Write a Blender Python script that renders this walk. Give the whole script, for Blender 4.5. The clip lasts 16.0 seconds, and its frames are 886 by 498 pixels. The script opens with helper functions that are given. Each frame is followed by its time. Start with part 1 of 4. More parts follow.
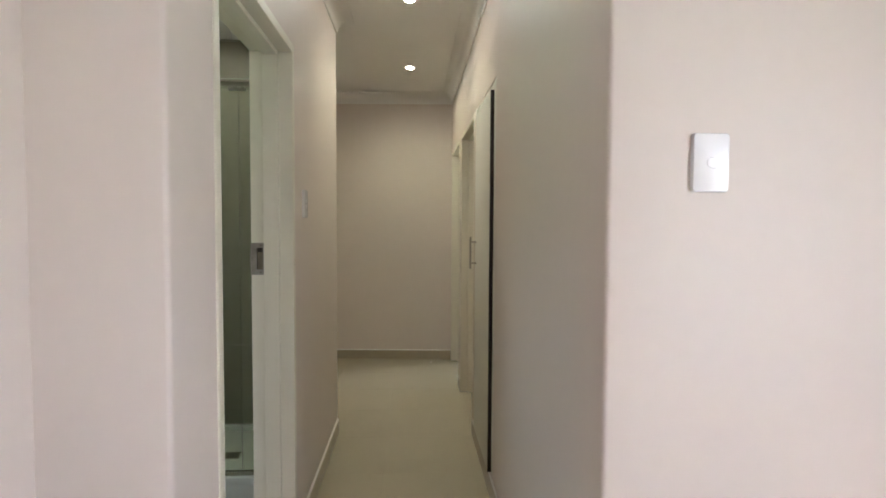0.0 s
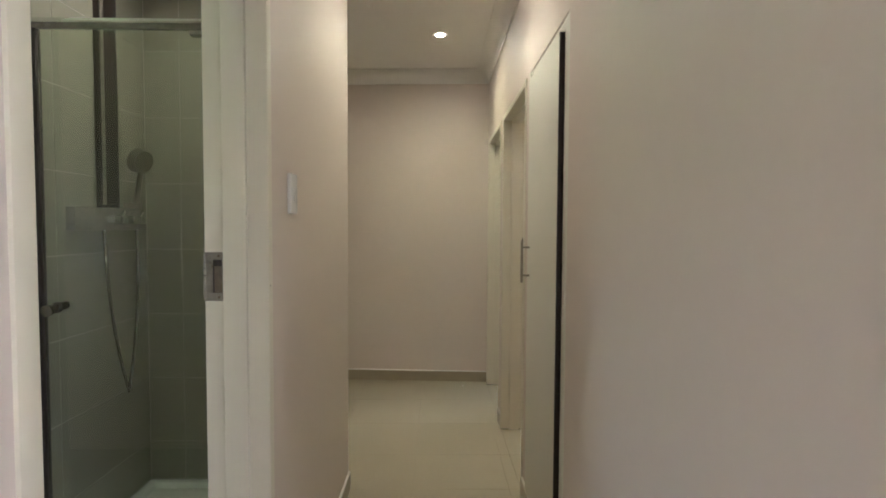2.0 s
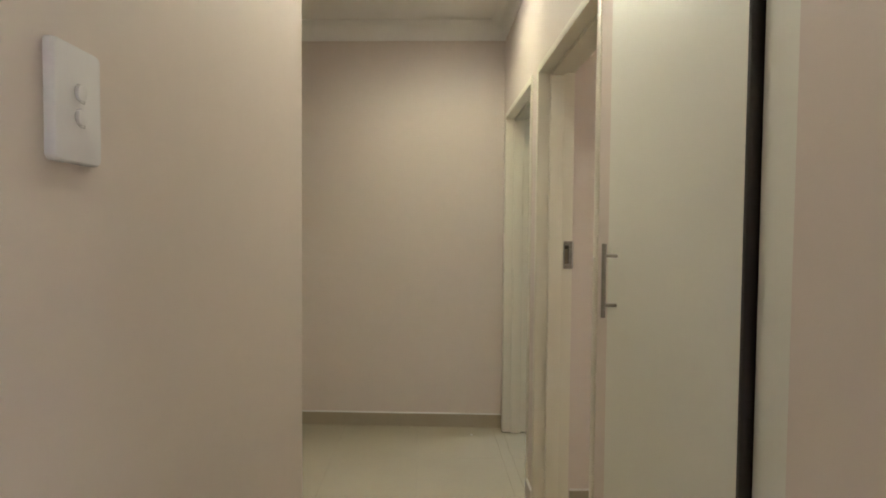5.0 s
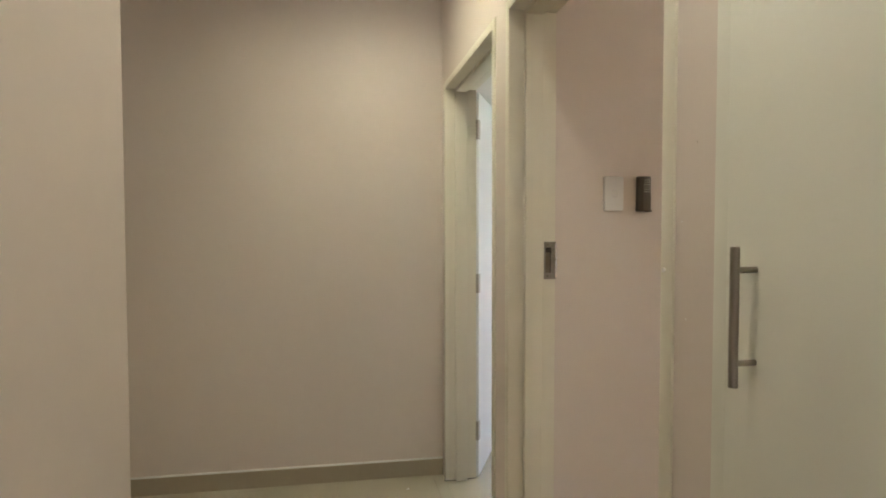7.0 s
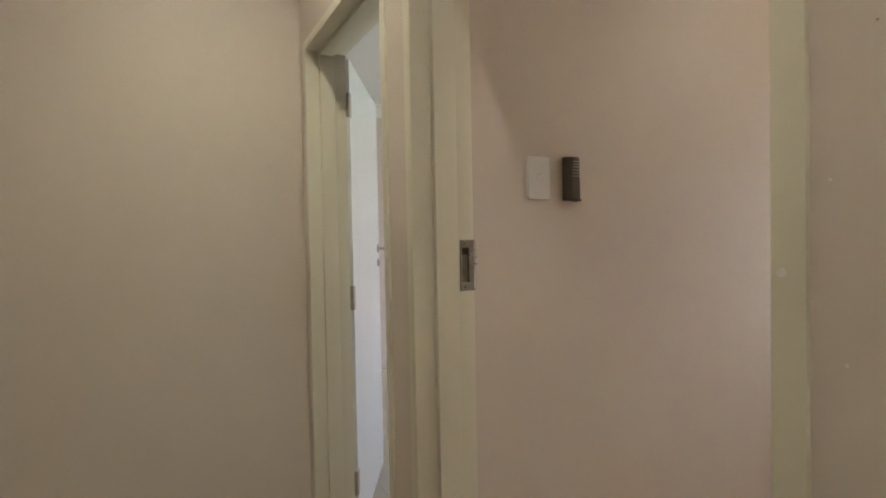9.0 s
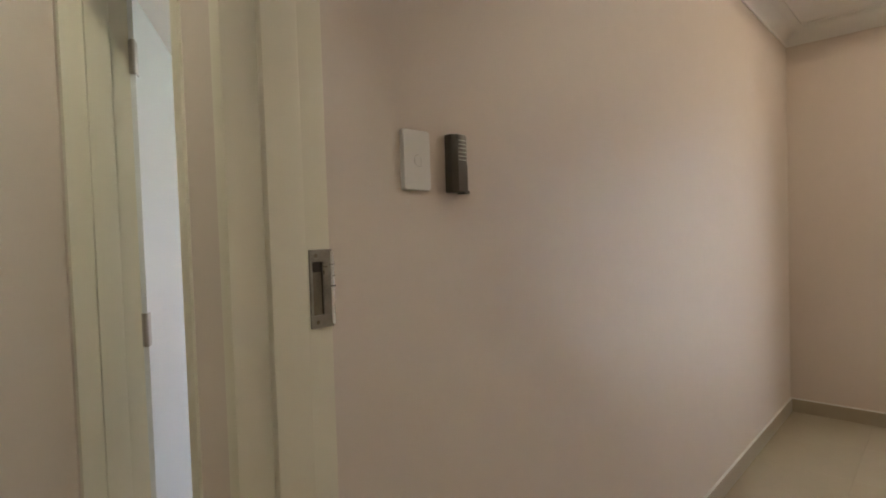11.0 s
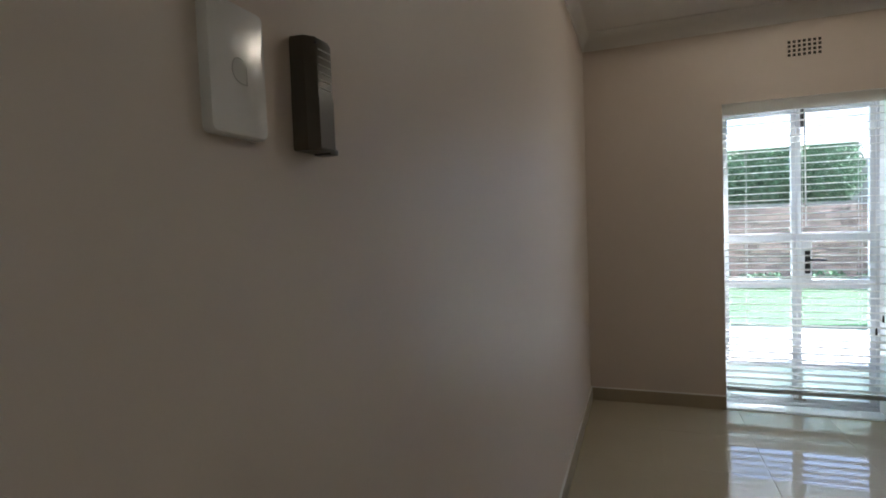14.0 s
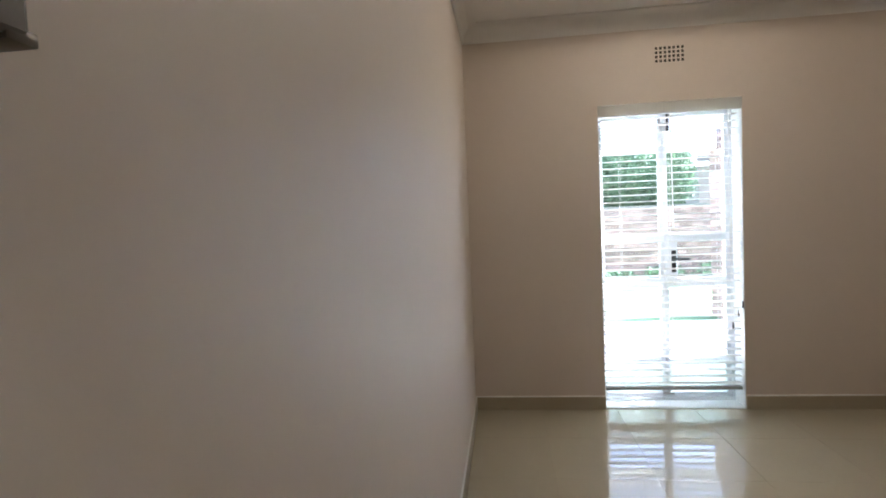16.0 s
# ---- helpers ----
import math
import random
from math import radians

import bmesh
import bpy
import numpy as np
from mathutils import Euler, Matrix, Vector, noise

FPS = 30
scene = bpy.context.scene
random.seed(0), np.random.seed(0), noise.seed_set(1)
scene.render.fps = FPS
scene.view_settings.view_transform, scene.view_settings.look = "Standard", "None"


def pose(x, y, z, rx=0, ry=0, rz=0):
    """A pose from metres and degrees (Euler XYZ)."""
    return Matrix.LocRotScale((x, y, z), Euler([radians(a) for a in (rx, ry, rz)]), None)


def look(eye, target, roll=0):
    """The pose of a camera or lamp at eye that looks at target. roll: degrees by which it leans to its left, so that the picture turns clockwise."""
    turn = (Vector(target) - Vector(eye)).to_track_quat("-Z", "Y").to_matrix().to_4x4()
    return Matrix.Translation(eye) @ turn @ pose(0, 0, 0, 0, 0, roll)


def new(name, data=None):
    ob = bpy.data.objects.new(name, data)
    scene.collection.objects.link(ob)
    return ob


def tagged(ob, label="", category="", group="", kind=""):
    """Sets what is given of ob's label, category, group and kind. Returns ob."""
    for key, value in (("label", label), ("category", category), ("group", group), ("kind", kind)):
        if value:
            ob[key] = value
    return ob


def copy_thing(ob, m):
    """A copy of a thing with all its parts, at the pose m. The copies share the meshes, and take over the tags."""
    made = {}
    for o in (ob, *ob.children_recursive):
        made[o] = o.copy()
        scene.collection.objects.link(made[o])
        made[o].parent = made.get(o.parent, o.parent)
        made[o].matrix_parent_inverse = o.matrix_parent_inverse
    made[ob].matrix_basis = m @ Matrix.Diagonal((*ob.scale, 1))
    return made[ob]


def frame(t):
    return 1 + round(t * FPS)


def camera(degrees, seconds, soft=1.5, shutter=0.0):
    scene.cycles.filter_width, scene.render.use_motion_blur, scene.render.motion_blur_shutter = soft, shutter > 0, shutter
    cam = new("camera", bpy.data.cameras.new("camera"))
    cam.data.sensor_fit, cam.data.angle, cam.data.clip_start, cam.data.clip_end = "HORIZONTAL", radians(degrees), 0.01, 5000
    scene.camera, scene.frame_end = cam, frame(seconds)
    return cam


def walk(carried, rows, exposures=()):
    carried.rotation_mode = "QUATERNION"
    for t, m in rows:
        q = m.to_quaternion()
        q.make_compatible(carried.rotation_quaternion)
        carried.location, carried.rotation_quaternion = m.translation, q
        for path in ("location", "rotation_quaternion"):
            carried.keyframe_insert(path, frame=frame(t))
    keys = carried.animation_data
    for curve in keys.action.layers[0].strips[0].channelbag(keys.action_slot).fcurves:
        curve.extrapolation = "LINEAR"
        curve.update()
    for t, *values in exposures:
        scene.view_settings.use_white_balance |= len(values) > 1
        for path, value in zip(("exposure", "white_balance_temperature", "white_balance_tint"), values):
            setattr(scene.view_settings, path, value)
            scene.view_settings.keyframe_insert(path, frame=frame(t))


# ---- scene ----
cam = camera(80.4, 16.0, soft=1.8)
PATH = [
    (0, (0.416, 0.613, 1.369), (0.536, 2.607, 1.281), 0.3),
    (0.5, (0.429, 0.807, 1.359), (0.508, 2.803, 1.272), 0.2),
    (1, (0.416, 1.016, 1.367), (0.468, 3.013, 1.281), 0.2),
    (1.5, (0.402, 1.191, 1.366), (0.44, 3.189, 1.278), 0.4),
    (2, (0.382, 1.387, 1.368), (0.406, 3.385, 1.281), 0.3),
    (2.5, (0.361, 1.578, 1.368), (0.38, 3.576, 1.284), 0.4),
    (3, (0.345, 1.752, 1.362), (0.356, 3.751, 1.28), 0.4),
    (3.5, (0.331, 1.965, 1.369), (0.34, 3.963, 1.287), 0.4),
    (4, (0.333, 2.122, 1.349), (0.341, 4.121, 1.276), 0.5),
    (6.5, (0.246, 3.005, 1.329), (0.552, 4.98, 1.257), -0.0),
    (7, (0.232, 3.186, 1.326), (0.653, 5.14, 1.259), -0.1),
    (7.5, (0.226, 3.335, 1.327), (0.764, 5.26, 1.261), -0.2),
    (8, (0.225, 3.492, 1.325), (0.901, 5.373, 1.258), -0.5),
    (8.5, (0.231, 3.634, 1.303), (1.058, 5.454, 1.263), -0.5),
    (9, (0.289, 3.73, 1.296), (1.236, 5.492, 1.254), -1.1),
    (9.5, (0.354, 3.835, 1.3), (1.429, 5.522, 1.257), -1.4),
    (12, (0.575, 4.276, 1.311), (2.205, 5.432, 1.238), -2.2),
    (12.5, (0.624, 4.342, 1.303), (2.329, 5.385, 1.225), -2.3),
    (13, (0.68, 4.426, 1.309), (2.445, 5.362, 1.221), -2.1),
    (13.5, (0.755, 4.505, 1.311), (2.576, 5.328, 1.222), -2.2),
    (14, (0.833, 4.557, 1.309), (2.702, 5.262, 1.219), -2.2),
    (14.5, (0.912, 4.606, 1.309), (2.824, 5.187, 1.218), -2.4),
    (15, (0.981, 4.642, 1.311), (2.926, 5.101, 1.216), -2.4),
    (15.5, (1.064, 4.67, 1.308), (3.033, 5.006, 1.21), -2.4),
    (16, (1.152, 4.68, 1.308), (3.136, 4.913, 1.208), -2.5),
]
EXPOSURES = [
    (0, 3.92, 5850, 10),
    (2.5, 4.0, 5950, 13),
    (4, 4.1, 5980, 13),
    (7, 4.2, 5950, 13),
    (8, 4.05, 5950, 13),
    (9, 3.82, 6000, 14),
    (9.5, 3.72, 6000, 14),
    (12, 3.68, 5850, 13),
    (12.5, 3.55, 5750, 12),
    (13, 3.15, 5600, 11),
    (13.5, 2.6, 5450, 10),
    (14, 2.48, 5400, 10),
    (14.5, 2.62, 5400, 10),
    (15, 2.93, 5400, 10),
    (15.5, 3.13, 5420, 11),
    (16, 3.35, 5450, 12),
]
walk(cam, [(t, look(eye, target, roll)) for t, eye, target, roll in PATH], EXPOSURES)

# ---- world and lights ----
world = bpy.data.worlds.new("sky")
scene.world = world
world.use_nodes = True
wn = world.node_tree.nodes
sky = wn.new("ShaderNodeTexSky")
sky.sky_type = "NISHITA"
sky.sun_disc = False
sky.sun_elevation, sky.sun_rotation = radians(52), radians(169.5)
sky.air_density, sky.dust_density = 1.0, 5.0
world.node_tree.links.new(sky.outputs["Color"], wn["Background"].inputs["Color"])
wn["Background"].inputs["Strength"].default_value = 0.15


def lamp(name, kind, m, energy, colour, **settings):
    data = bpy.data.lights.new(name, kind)
    data.energy, data.color = energy, colour
    if kind == "AREA":
        data.shape, data.size, data.size_y = "RECTANGLE", settings["size"], settings["size_y"]
    if kind == "SPOT":
        data.spot_size, data.spot_blend, data.shadow_soft_size = radians(settings["cone"]), settings["blend"], 0.06
    if kind == "SUN":
        data.angle = radians(settings["angle"])
    ob = new(name, data)
    ob.matrix_world = m
    return ob


az, el = radians(169.5), radians(52)
sun_from = Vector((math.sin(az) * math.cos(el), math.cos(az) * math.cos(el), math.sin(el)))
lamp("sun", "SUN", look(sun_from * 30, (0, 0, 0)), 5.0, (1.0, 0.95, 0.88), angle=0.6)
# daylight in the windows of the front room and of the far bedroom
lamp("front_window_daylight", "AREA", look((2.56, -0.55, 1.3), (0.0, -0.55, 1.3)), 2.0, (0.83, 0.735, 1.0), size=1.4, size_y=1.7)
lamp("far_window_daylight", "AREA", look((4.80, 6.9, 1.5), (1.0, 6.6, 1.2)), 0.9, (0.72, 0.85, 1.0), size=1.5, size_y=1.15)
# weak fill lamp added in an unseen bathroom opening to brighten the shower
lamp("bath_fill_light", "AREA", look((-2.53, 2.5, 1.55), (-0.5, 2.7, 1.0)), 0.3, (0.92, 1.0, 0.76), size=0.7, size_y=0.6)
WARM, YELLOW, AMBER, PALE = (1.0, 0.925, 0.65), (1.0, 0.94, 0.56), (1.0, 0.785, 0.51), (0.98, 1.0, 0.66)
LAMPS = [(0.40, 3.77, 2.70, 1.1, 128, 0.6, WARM), (0.40, 5.10, 2.70, 2.2, 160, 0.9, YELLOW),
         (3.50, 3.55, 2.60, 3.9, 179, 0.15, AMBER), (-0.60, 3.45, 2.50, 0.36, 58, 0.9, PALE)]
for lx, ly, lz, power, cone, blend, tint in LAMPS:
    lamp("downlight_beam", "SPOT", look((lx, ly, lz - 0.010), (lx, ly, 0.0)), power, tint, cone=cone, blend=blend)



# ---- materials ----
def material(name, colour, rough=0.5, metal=0.0, vary=0.06, scale=6.0, bump=0.0, bump_scale=60.0, coat=0.0,
             random_tint=0.0, island=False, stretch=(1, 1, 1), stain=0.0):
    mat = bpy.data.materials.new(name)
    mat.use_nodes = True
    nt = mat.node_tree
    n, l = nt.nodes, nt.links
    bsdf = n["Principled BSDF"]
    mapping = n.new("ShaderNodeMapping")
    geo = n.new("ShaderNodeNewGeometry")
    l.new(geo.outputs["Position"], mapping.inputs["Vector"])
    mapping.inputs["Scale"].default_value = stretch
    big = n.new("ShaderNodeTexNoise")
    big.inputs["Scale"].default_value, big.inputs["Detail"].default_value = scale, 4
    fine = n.new("ShaderNodeTexNoise")
    fine.inputs["Scale"].default_value, fine.inputs["Detail"].default_value = scale * 14, 3
    for t in (big, fine):
        l.new(mapping.outputs["Vector"], t.inputs["Vector"])
    mix = n.new("ShaderNodeMix")
    mix.data_type = "FLOAT"
    mix.inputs[0].default_value = 0.35
    l.new(big.outputs["Fac"], mix.inputs[2])
    l.new(fine.outputs["Fac"], mix.inputs[3])
    fac = mix.outputs[0]
    if random_tint:
        src = n.new("ShaderNodeNewGeometry").outputs["Random Per Island"] if island else n.new("ShaderNodeObjectInfo").outputs["Random"]
        mr = n.new("ShaderNodeMix")
        mr.data_type = "FLOAT"
        mr.inputs[0].default_value = random_tint
        l.new(fac, mr.inputs[2])
        l.new(src, mr.inputs[3])
        fac = mr.outputs[0]
    ramp = n.new("ShaderNodeMapRange")
    ramp.inputs["From Min"].default_value, ramp.inputs["From Max"].default_value = 0.25, 0.75
    ramp.inputs["To Min"].default_value, ramp.inputs["To Max"].default_value = 1 - vary, 1 + vary
    l.new(fac, ramp.inputs["Value"])
    hsv = n.new("ShaderNodeHueSaturation")
    hsv.inputs["Color"].default_value = (*colour, 1)
    l.new(ramp.outputs["Result"], hsv.inputs["Value"])
    l.new(hsv.outputs["Color"], bsdf.inputs["Base Color"])
    rr = n.new("ShaderNodeMapRange")
    rr.inputs["To Min"].default_value, rr.inputs["To Max"].default_value = rough * 0.85, min(1, rough * 1.15)
    l.new(big.outputs["Fac"], rr.inputs["Value"])
    l.new(rr.outputs["Result"], bsdf.inputs["Roughness"])
    bsdf.inputs["Metallic"].default_value = metal
    bsdf.inputs["Coat Weight"].default_value = coat
    if bump:
        bn = n.new("ShaderNodeTexNoise")
        bn.inputs["Scale"].default_value, bn.inputs["Detail"].default_value = bump_scale, 3
        l.new(mapping.outputs["Vector"], bn.inputs["Vector"])
        b = n.new("ShaderNodeBump")
        b.inputs["Strength"].default_value, b.inputs["Distance"].default_value = 0.6, bump
        l.new(bn.outputs["Fac"], b.inputs["Height"])
        l.new(b.outputs["Normal"], bsdf.inputs["Normal"])
    return mat


def glass(name, colour, rough=0.0):
    mat = bpy.data.materials.new(name)
    mat.use_nodes = True
    b = mat.node_tree.nodes["Principled BSDF"]
    b.inputs["Base Color"].default_value = (*colour, 1)
    b.inputs["Transmission Weight"].default_value = 1.0
    b.inputs["Roughness"].default_value = rough
    b.inputs["IOR"].default_value = 1.45
    return mat


def glow(name, colour, strength):
    mat = bpy.data.materials.new(name)
    mat.use_nodes = True
    b = mat.node_tree.nodes["Principled BSDF"]
    b.inputs["Base Color"].default_value = (0.8, 0.8, 0.8, 1)
    b.inputs["Emission Color"].default_value = (*colour, 1)
    b.inputs["Emission Strength"].default_value = strength
    return mat


PAINT = material("wall_paint", (0.660, 0.577, 0.508), 0.50, vary=0.025, scale=1.3, bump=0.0006, bump_scale=35)
CEIL = material("ceiling_paint", (0.82, 0.80, 0.76), 0.7, vary=0.02, scale=1.0, bump=0.0004, bump_scale=50)
CORN = material("cornice_paint", (0.80, 0.78, 0.74), 0.6, vary=0.02, scale=2.0)
ENAMEL = material("cream_enamel", (0.70, 0.655, 0.53), 0.34, vary=0.012, scale=3.0, bump=0.00006, bump_scale=60)
LEAFPAINT = material("white_door_paint", (0.78, 0.79, 0.78), 0.3, vary=0.02, scale=3.0)
BOARD = material("white_melamine", (0.72, 0.71, 0.62), 0.45, vary=0.015, scale=2.0)
EDGING = material("dark_edging", (0.018, 0.012, 0.009), 0.45, vary=0.2, scale=20)
SKIRT = material("skirting_tile", (0.37, 0.315, 0.225), 0.3, vary=0.05, scale=5.0)
BEAD = material("white_sealant", (0.75, 0.73, 0.69), 0.5, vary=0.03)
TILE = material("polished_tile", (0.455, 0.41, 0.305), 0.055, vary=0.04, scale=3.0, random_tint=0.12)
TILE.node_tree.nodes["Principled BSDF"].inputs["IOR"].default_value = 1.72
GROUT = material("grout", (0.43, 0.385, 0.285), 0.8, vary=0.08, scale=12)
PLASTIC = material("white_plastic", (0.78, 0.765, 0.75), 0.2, vary=0.01)
HANDLE = material("dull_steel", (0.33, 0.30, 0.255), 0.35, metal=1.0, vary=0.1, scale=20)
HOSE = material("dull_chrome", (0.24, 0.24, 0.20), 0.24, metal=1.0, vary=0.1, scale=20)
RIM_AND_SHADE = material("grey_joint_and_rail_shade", (0.36, 0.35, 0.34), 0.5)
GREYP = material("dark_grey_plastic", (0.088, 0.076, 0.060), 0.34, vary=0.08, scale=30, bump=0.0002, bump_scale=300)
PRINT = material("pale_print", (0.55, 0.55, 0.50), 0.6)
CHROME = material("chrome", (0.75, 0.75, 0.74), 0.12, metal=1.0, vary=0.03)
STEEL = material("brushed_steel", (0.46, 0.43, 0.38), 0.34, metal=1.0, vary=0.12, scale=18, stretch=(1, 1, 6))
WORN = material("worn_plate_steel", (0.27, 0.25, 0.215), 0.42, metal=0.6, vary=0.35, scale=34, bump=0.0003, bump_scale=90)
RECESS = material("mottled_brown_recess", (0.15, 0.125, 0.085), 0.75, vary=0.45, scale=45, bump=0.0005, bump_scale=120)
DARKHOLE = material("dark_slot", (0.028, 0.021, 0.015), 0.7, vary=0.3, scale=25)
BATH = material("grey_wall_tile", (0.27, 0.26, 0.205), 0.2, vary=0.07, scale=4.0, random_tint=0.15)
BGROUT = material("pale_grout", (0.35, 0.34, 0.285), 0.8)
ACRYL = material("white_acrylic", (0.76, 0.78, 0.75), 0.2, vary=0.02)
ALU = material("white_aluminium", (0.84, 0.86, 0.88), 0.35, vary=0.02)
SLAT = material("white_blind_slat", (0.90, 0.90, 0.89), 0.4, vary=0.02)
# thin white plastic lets some light through
nodes, links = SLAT.node_tree.nodes, SLAT.node_tree.links
thin, blend = nodes.new("ShaderNodeBsdfTranslucent"), nodes.new("ShaderNodeMixShader")
thin.inputs["Color"].default_value = (0.96, 0.95, 0.92, 1)
blend.inputs[0].default_value = 0.65
links.new(nodes["Principled BSDF"].outputs[0], blend.inputs[1])
links.new(thin.outputs[0], blend.inputs[2])
links.new(blend.outputs[0], nodes["Material Output"].inputs["Surface"])
PANEL = SLAT.copy()
PANEL.name = "obscure_panel"
for node in PANEL.node_tree.nodes:
    if node.type == "BSDF_TRANSLUCENT":
        node.inputs["Color"].default_value = (0.70, 0.80, 0.77, 1)
    if node.type == "MIX_SHADER":
        node.inputs[0].default_value = 0.45
BLACK = material("black_plastic", (0.02, 0.02, 0.02), 0.35)
BRICK = material("clay_brick", (0.31, 0.215, 0.185), 0.85, vary=0.35, scale=9, random_tint=0.6, island=True, bump=0.003, bump_scale=60)
MORTAR = material("mortar", (0.20, 0.185, 0.165), 0.9, vary=0.1, scale=10)
GRASS = material("lawn_grass", (0.05, 0.115, 0.04), 0.8, vary=0.35, scale=2.0, bump=0.02, bump_scale=40)
PAVE = material("pale_paving", (0.72, 0.71, 0.68), 0.8, vary=0.08, scale=2.5, bump=0.001, bump_scale=80)
FOLIAGE = material("hedge_leaf", (0.085, 0.15, 0.075), 0.7, vary=0.4, scale=1.5, random_tint=0.6, island=True)
BARK = material("bark", (0.10, 0.075, 0.055), 0.9, vary=0.3, scale=14, bump=0.004)
ROOF = material("roof_tile", (0.20, 0.16, 0.15), 0.8, vary=0.2, scale=6)
FACEBRICK = material("far_face_brick", (0.34, 0.26, 0.225), 0.85, vary=0.2, scale=5, bump=0.002)
PLASTER = material("outside_plaster", (0.60, 0.56, 0.50), 0.85, vary=0.06, scale=2, bump=0.001)
GLASS = glass("clear_glass", (0.97, 0.99, 0.98))
SHOWERGLASS = glass("greenish_glass", (0.86, 0.92, 0.81))
BULB = glow("lit_lamp", (1.0, 0.93, 0.75), 40.0)


# ---- mesh helpers ----
def box(bm, a, b, bevel=0.0):
    """A box between two corners."""
    lo = [min(p, q) for p, q in zip(a, b)]
    hi = [max(p, q) for p, q in zip(a, b)]
    m = Matrix.LocRotScale([(p + q) / 2 for p, q in zip(lo, hi)], None, [q - p for p, q in zip(lo, hi)])
    r = bmesh.ops.create_cube(bm, size=1, matrix=m)
    if bevel:
        edges = list({e for v in r["verts"] for e in v.link_edges})
        bmesh.ops.bevel(bm, geom=edges, offset=bevel, segments=2, profile=0.6, affect="EDGES")


def rod(bm, a, b, radius, seg=16, radius2=None):
    a, b = Vector(a), Vector(b)
    d = b - a
    m = Matrix.Translation((a + b) / 2) @ d.to_track_quat("Z", "Y").to_matrix().to_4x4()
    bmesh.ops.create_cone(bm, cap_ends=True, segments=seg, radius1=radius, radius2=radius if radius2 is None else radius2, depth=d.length, matrix=m)


def tube(bm, pts, radius, seg=10):
    """A round tube along points."""
    rings = []
    for i, p in enumerate(pts):
        p = Vector(p)
        d = Vector(pts[min(i + 1, len(pts) - 1)]) - Vector(pts[max(i - 1, 0)])
        q = d.to_track_quat("Z", "Y")
        rings.append([bm.verts.new(p + q @ Vector((radius * math.cos(2 * math.pi * k / seg), radius * math.sin(2 * math.pi * k / seg), 0))) for k in range(seg)])
    for r, s in zip(rings, rings[1:]):
        for k in range(seg):
            bm.faces.new((r[k], r[(k + 1) % seg], s[(k + 1) % seg], s[k]))
    bm.faces.new(list(reversed(rings[0])))
    bm.faces.new(rings[-1])


def mesh_of(name, bm, mat, smooth=False):
    me = bpy.data.meshes.new(name)
    bmesh.ops.recalc_face_normals(bm, faces=bm.faces)
    bm.to_mesh(me)
    bm.free()
    me.materials.append(mat)
    if smooth:
        for p in me.polygons:
            p.use_smooth = True
        me.set_sharp_from_angle(angle=radians(35))
    return me


def part(name, bm, mat, parent=None, label="", smooth=True):
    ob = new(name, mesh_of(name, bm, mat, smooth))
    ob.parent = parent
    if label:
        ob["label"] = label
    return ob


def thing(name, label, category, at=(0, 0, 0), group="", kind=""):
    ob = new(name)
    ob.location = at
    ob.empty_display_size = 0.1
    return tagged(ob, label, category, group, kind)


def boxes(name, mat, parent, *pairs, bevel=0.0, label=""):
    bm = bmesh.new()
    for a, b in pairs:
        box(bm, a, b, bevel)
    return part(name, bm, mat, parent, label)


def structure(name, mat, pairs, label, category, bevel=0.0):
    ob = boxes(name, mat, None, *pairs, bevel=bevel)
    return tagged(ob, label, category, kind="structure")


def sweep(bm, corners, profile, closed=True):
    """Sweeps a profile of (inward, z) along corners; the inside lies to the left."""
    pts = [Vector(c) for c in corners]
    n = len(pts)
    rings = []
    for i, p in enumerate(pts):
        before = (p - pts[i - 1]).normalized() if closed or i else (pts[1] - p).normalized()
        after = (pts[(i + 1) % n] - p).normalized() if closed or i < n - 1 else before
        n1, n2 = Vector((-before.y, before.x)), Vector((-after.y, after.x))
        m = n1 + n2
        m = m / m.dot(n1)
        rings.append([bm.verts.new((p.x + m.x * u, p.y + m.y * u, z)) for u, z in profile])
    for i in range(n if closed else n - 1):
        r, s = rings[i], rings[(i + 1) % n]
        for k in range(len(profile) - 1):
            bm.faces.new((r[k], r[k + 1], s[k + 1], s[k]))


# ---- plan ----
XR, XL = 0.825, -0.07          # corridor faces
TH = 0.15                     # wall thickness
Y0, YE = 1.695, 5.955          # corridor mouth, end wall
YC = 4.06                     # corner where the corridor widens
YB, XW = 4.915, 4.74          # bedroom wall with the switch, wall with the glass door
HC, BC = 2.70, 2.60           # ceilings
TOP = 2.95
BATH_D = (1.980, 2.785)        # clear door openings along y
BED_D = (4.035, 4.868)
FAR_D = (5.055, 5.862)
DH = 2.065


def wall_y(name, x0, x1, y0, y1, holes, label):
    """A wall along y with door or window holes (y0, y1, z0, z1)."""
    pairs, y = [], y0
    for a, b, z0, z1 in sorted(holes):
        pairs.append(((x0, y, -0.1), (x1, a, TOP)))
        pairs.append(((x0, a, z1), (x1, b, TOP)))
        if z0 > 0:
            pairs.append(((x0, a, -0.1), (x1, b, z0)))
        y = b
    pairs.append(((x0, y, -0.1), (x1, y1, TOP)))
    return structure(name, PAINT, pairs, label, "wall")


def wall_x(name, y0, y1, x0, x1, holes, label):
    pairs, x = [], x0
    for a, b, z0, z1 in sorted(holes):
        pairs.append(((x, y0, -0.1), (a, y1, TOP)))
        pairs.append(((a, y0, z1), (b, y1, TOP)))
        if z0 > 0:
            pairs.append(((a, y0, -0.1), (b, y1, z0)))
        x = b
    pairs.append(((x, y0, -0.1), (x1, y1, TOP)))
    return structure(name, PAINT, pairs, label, "wall")


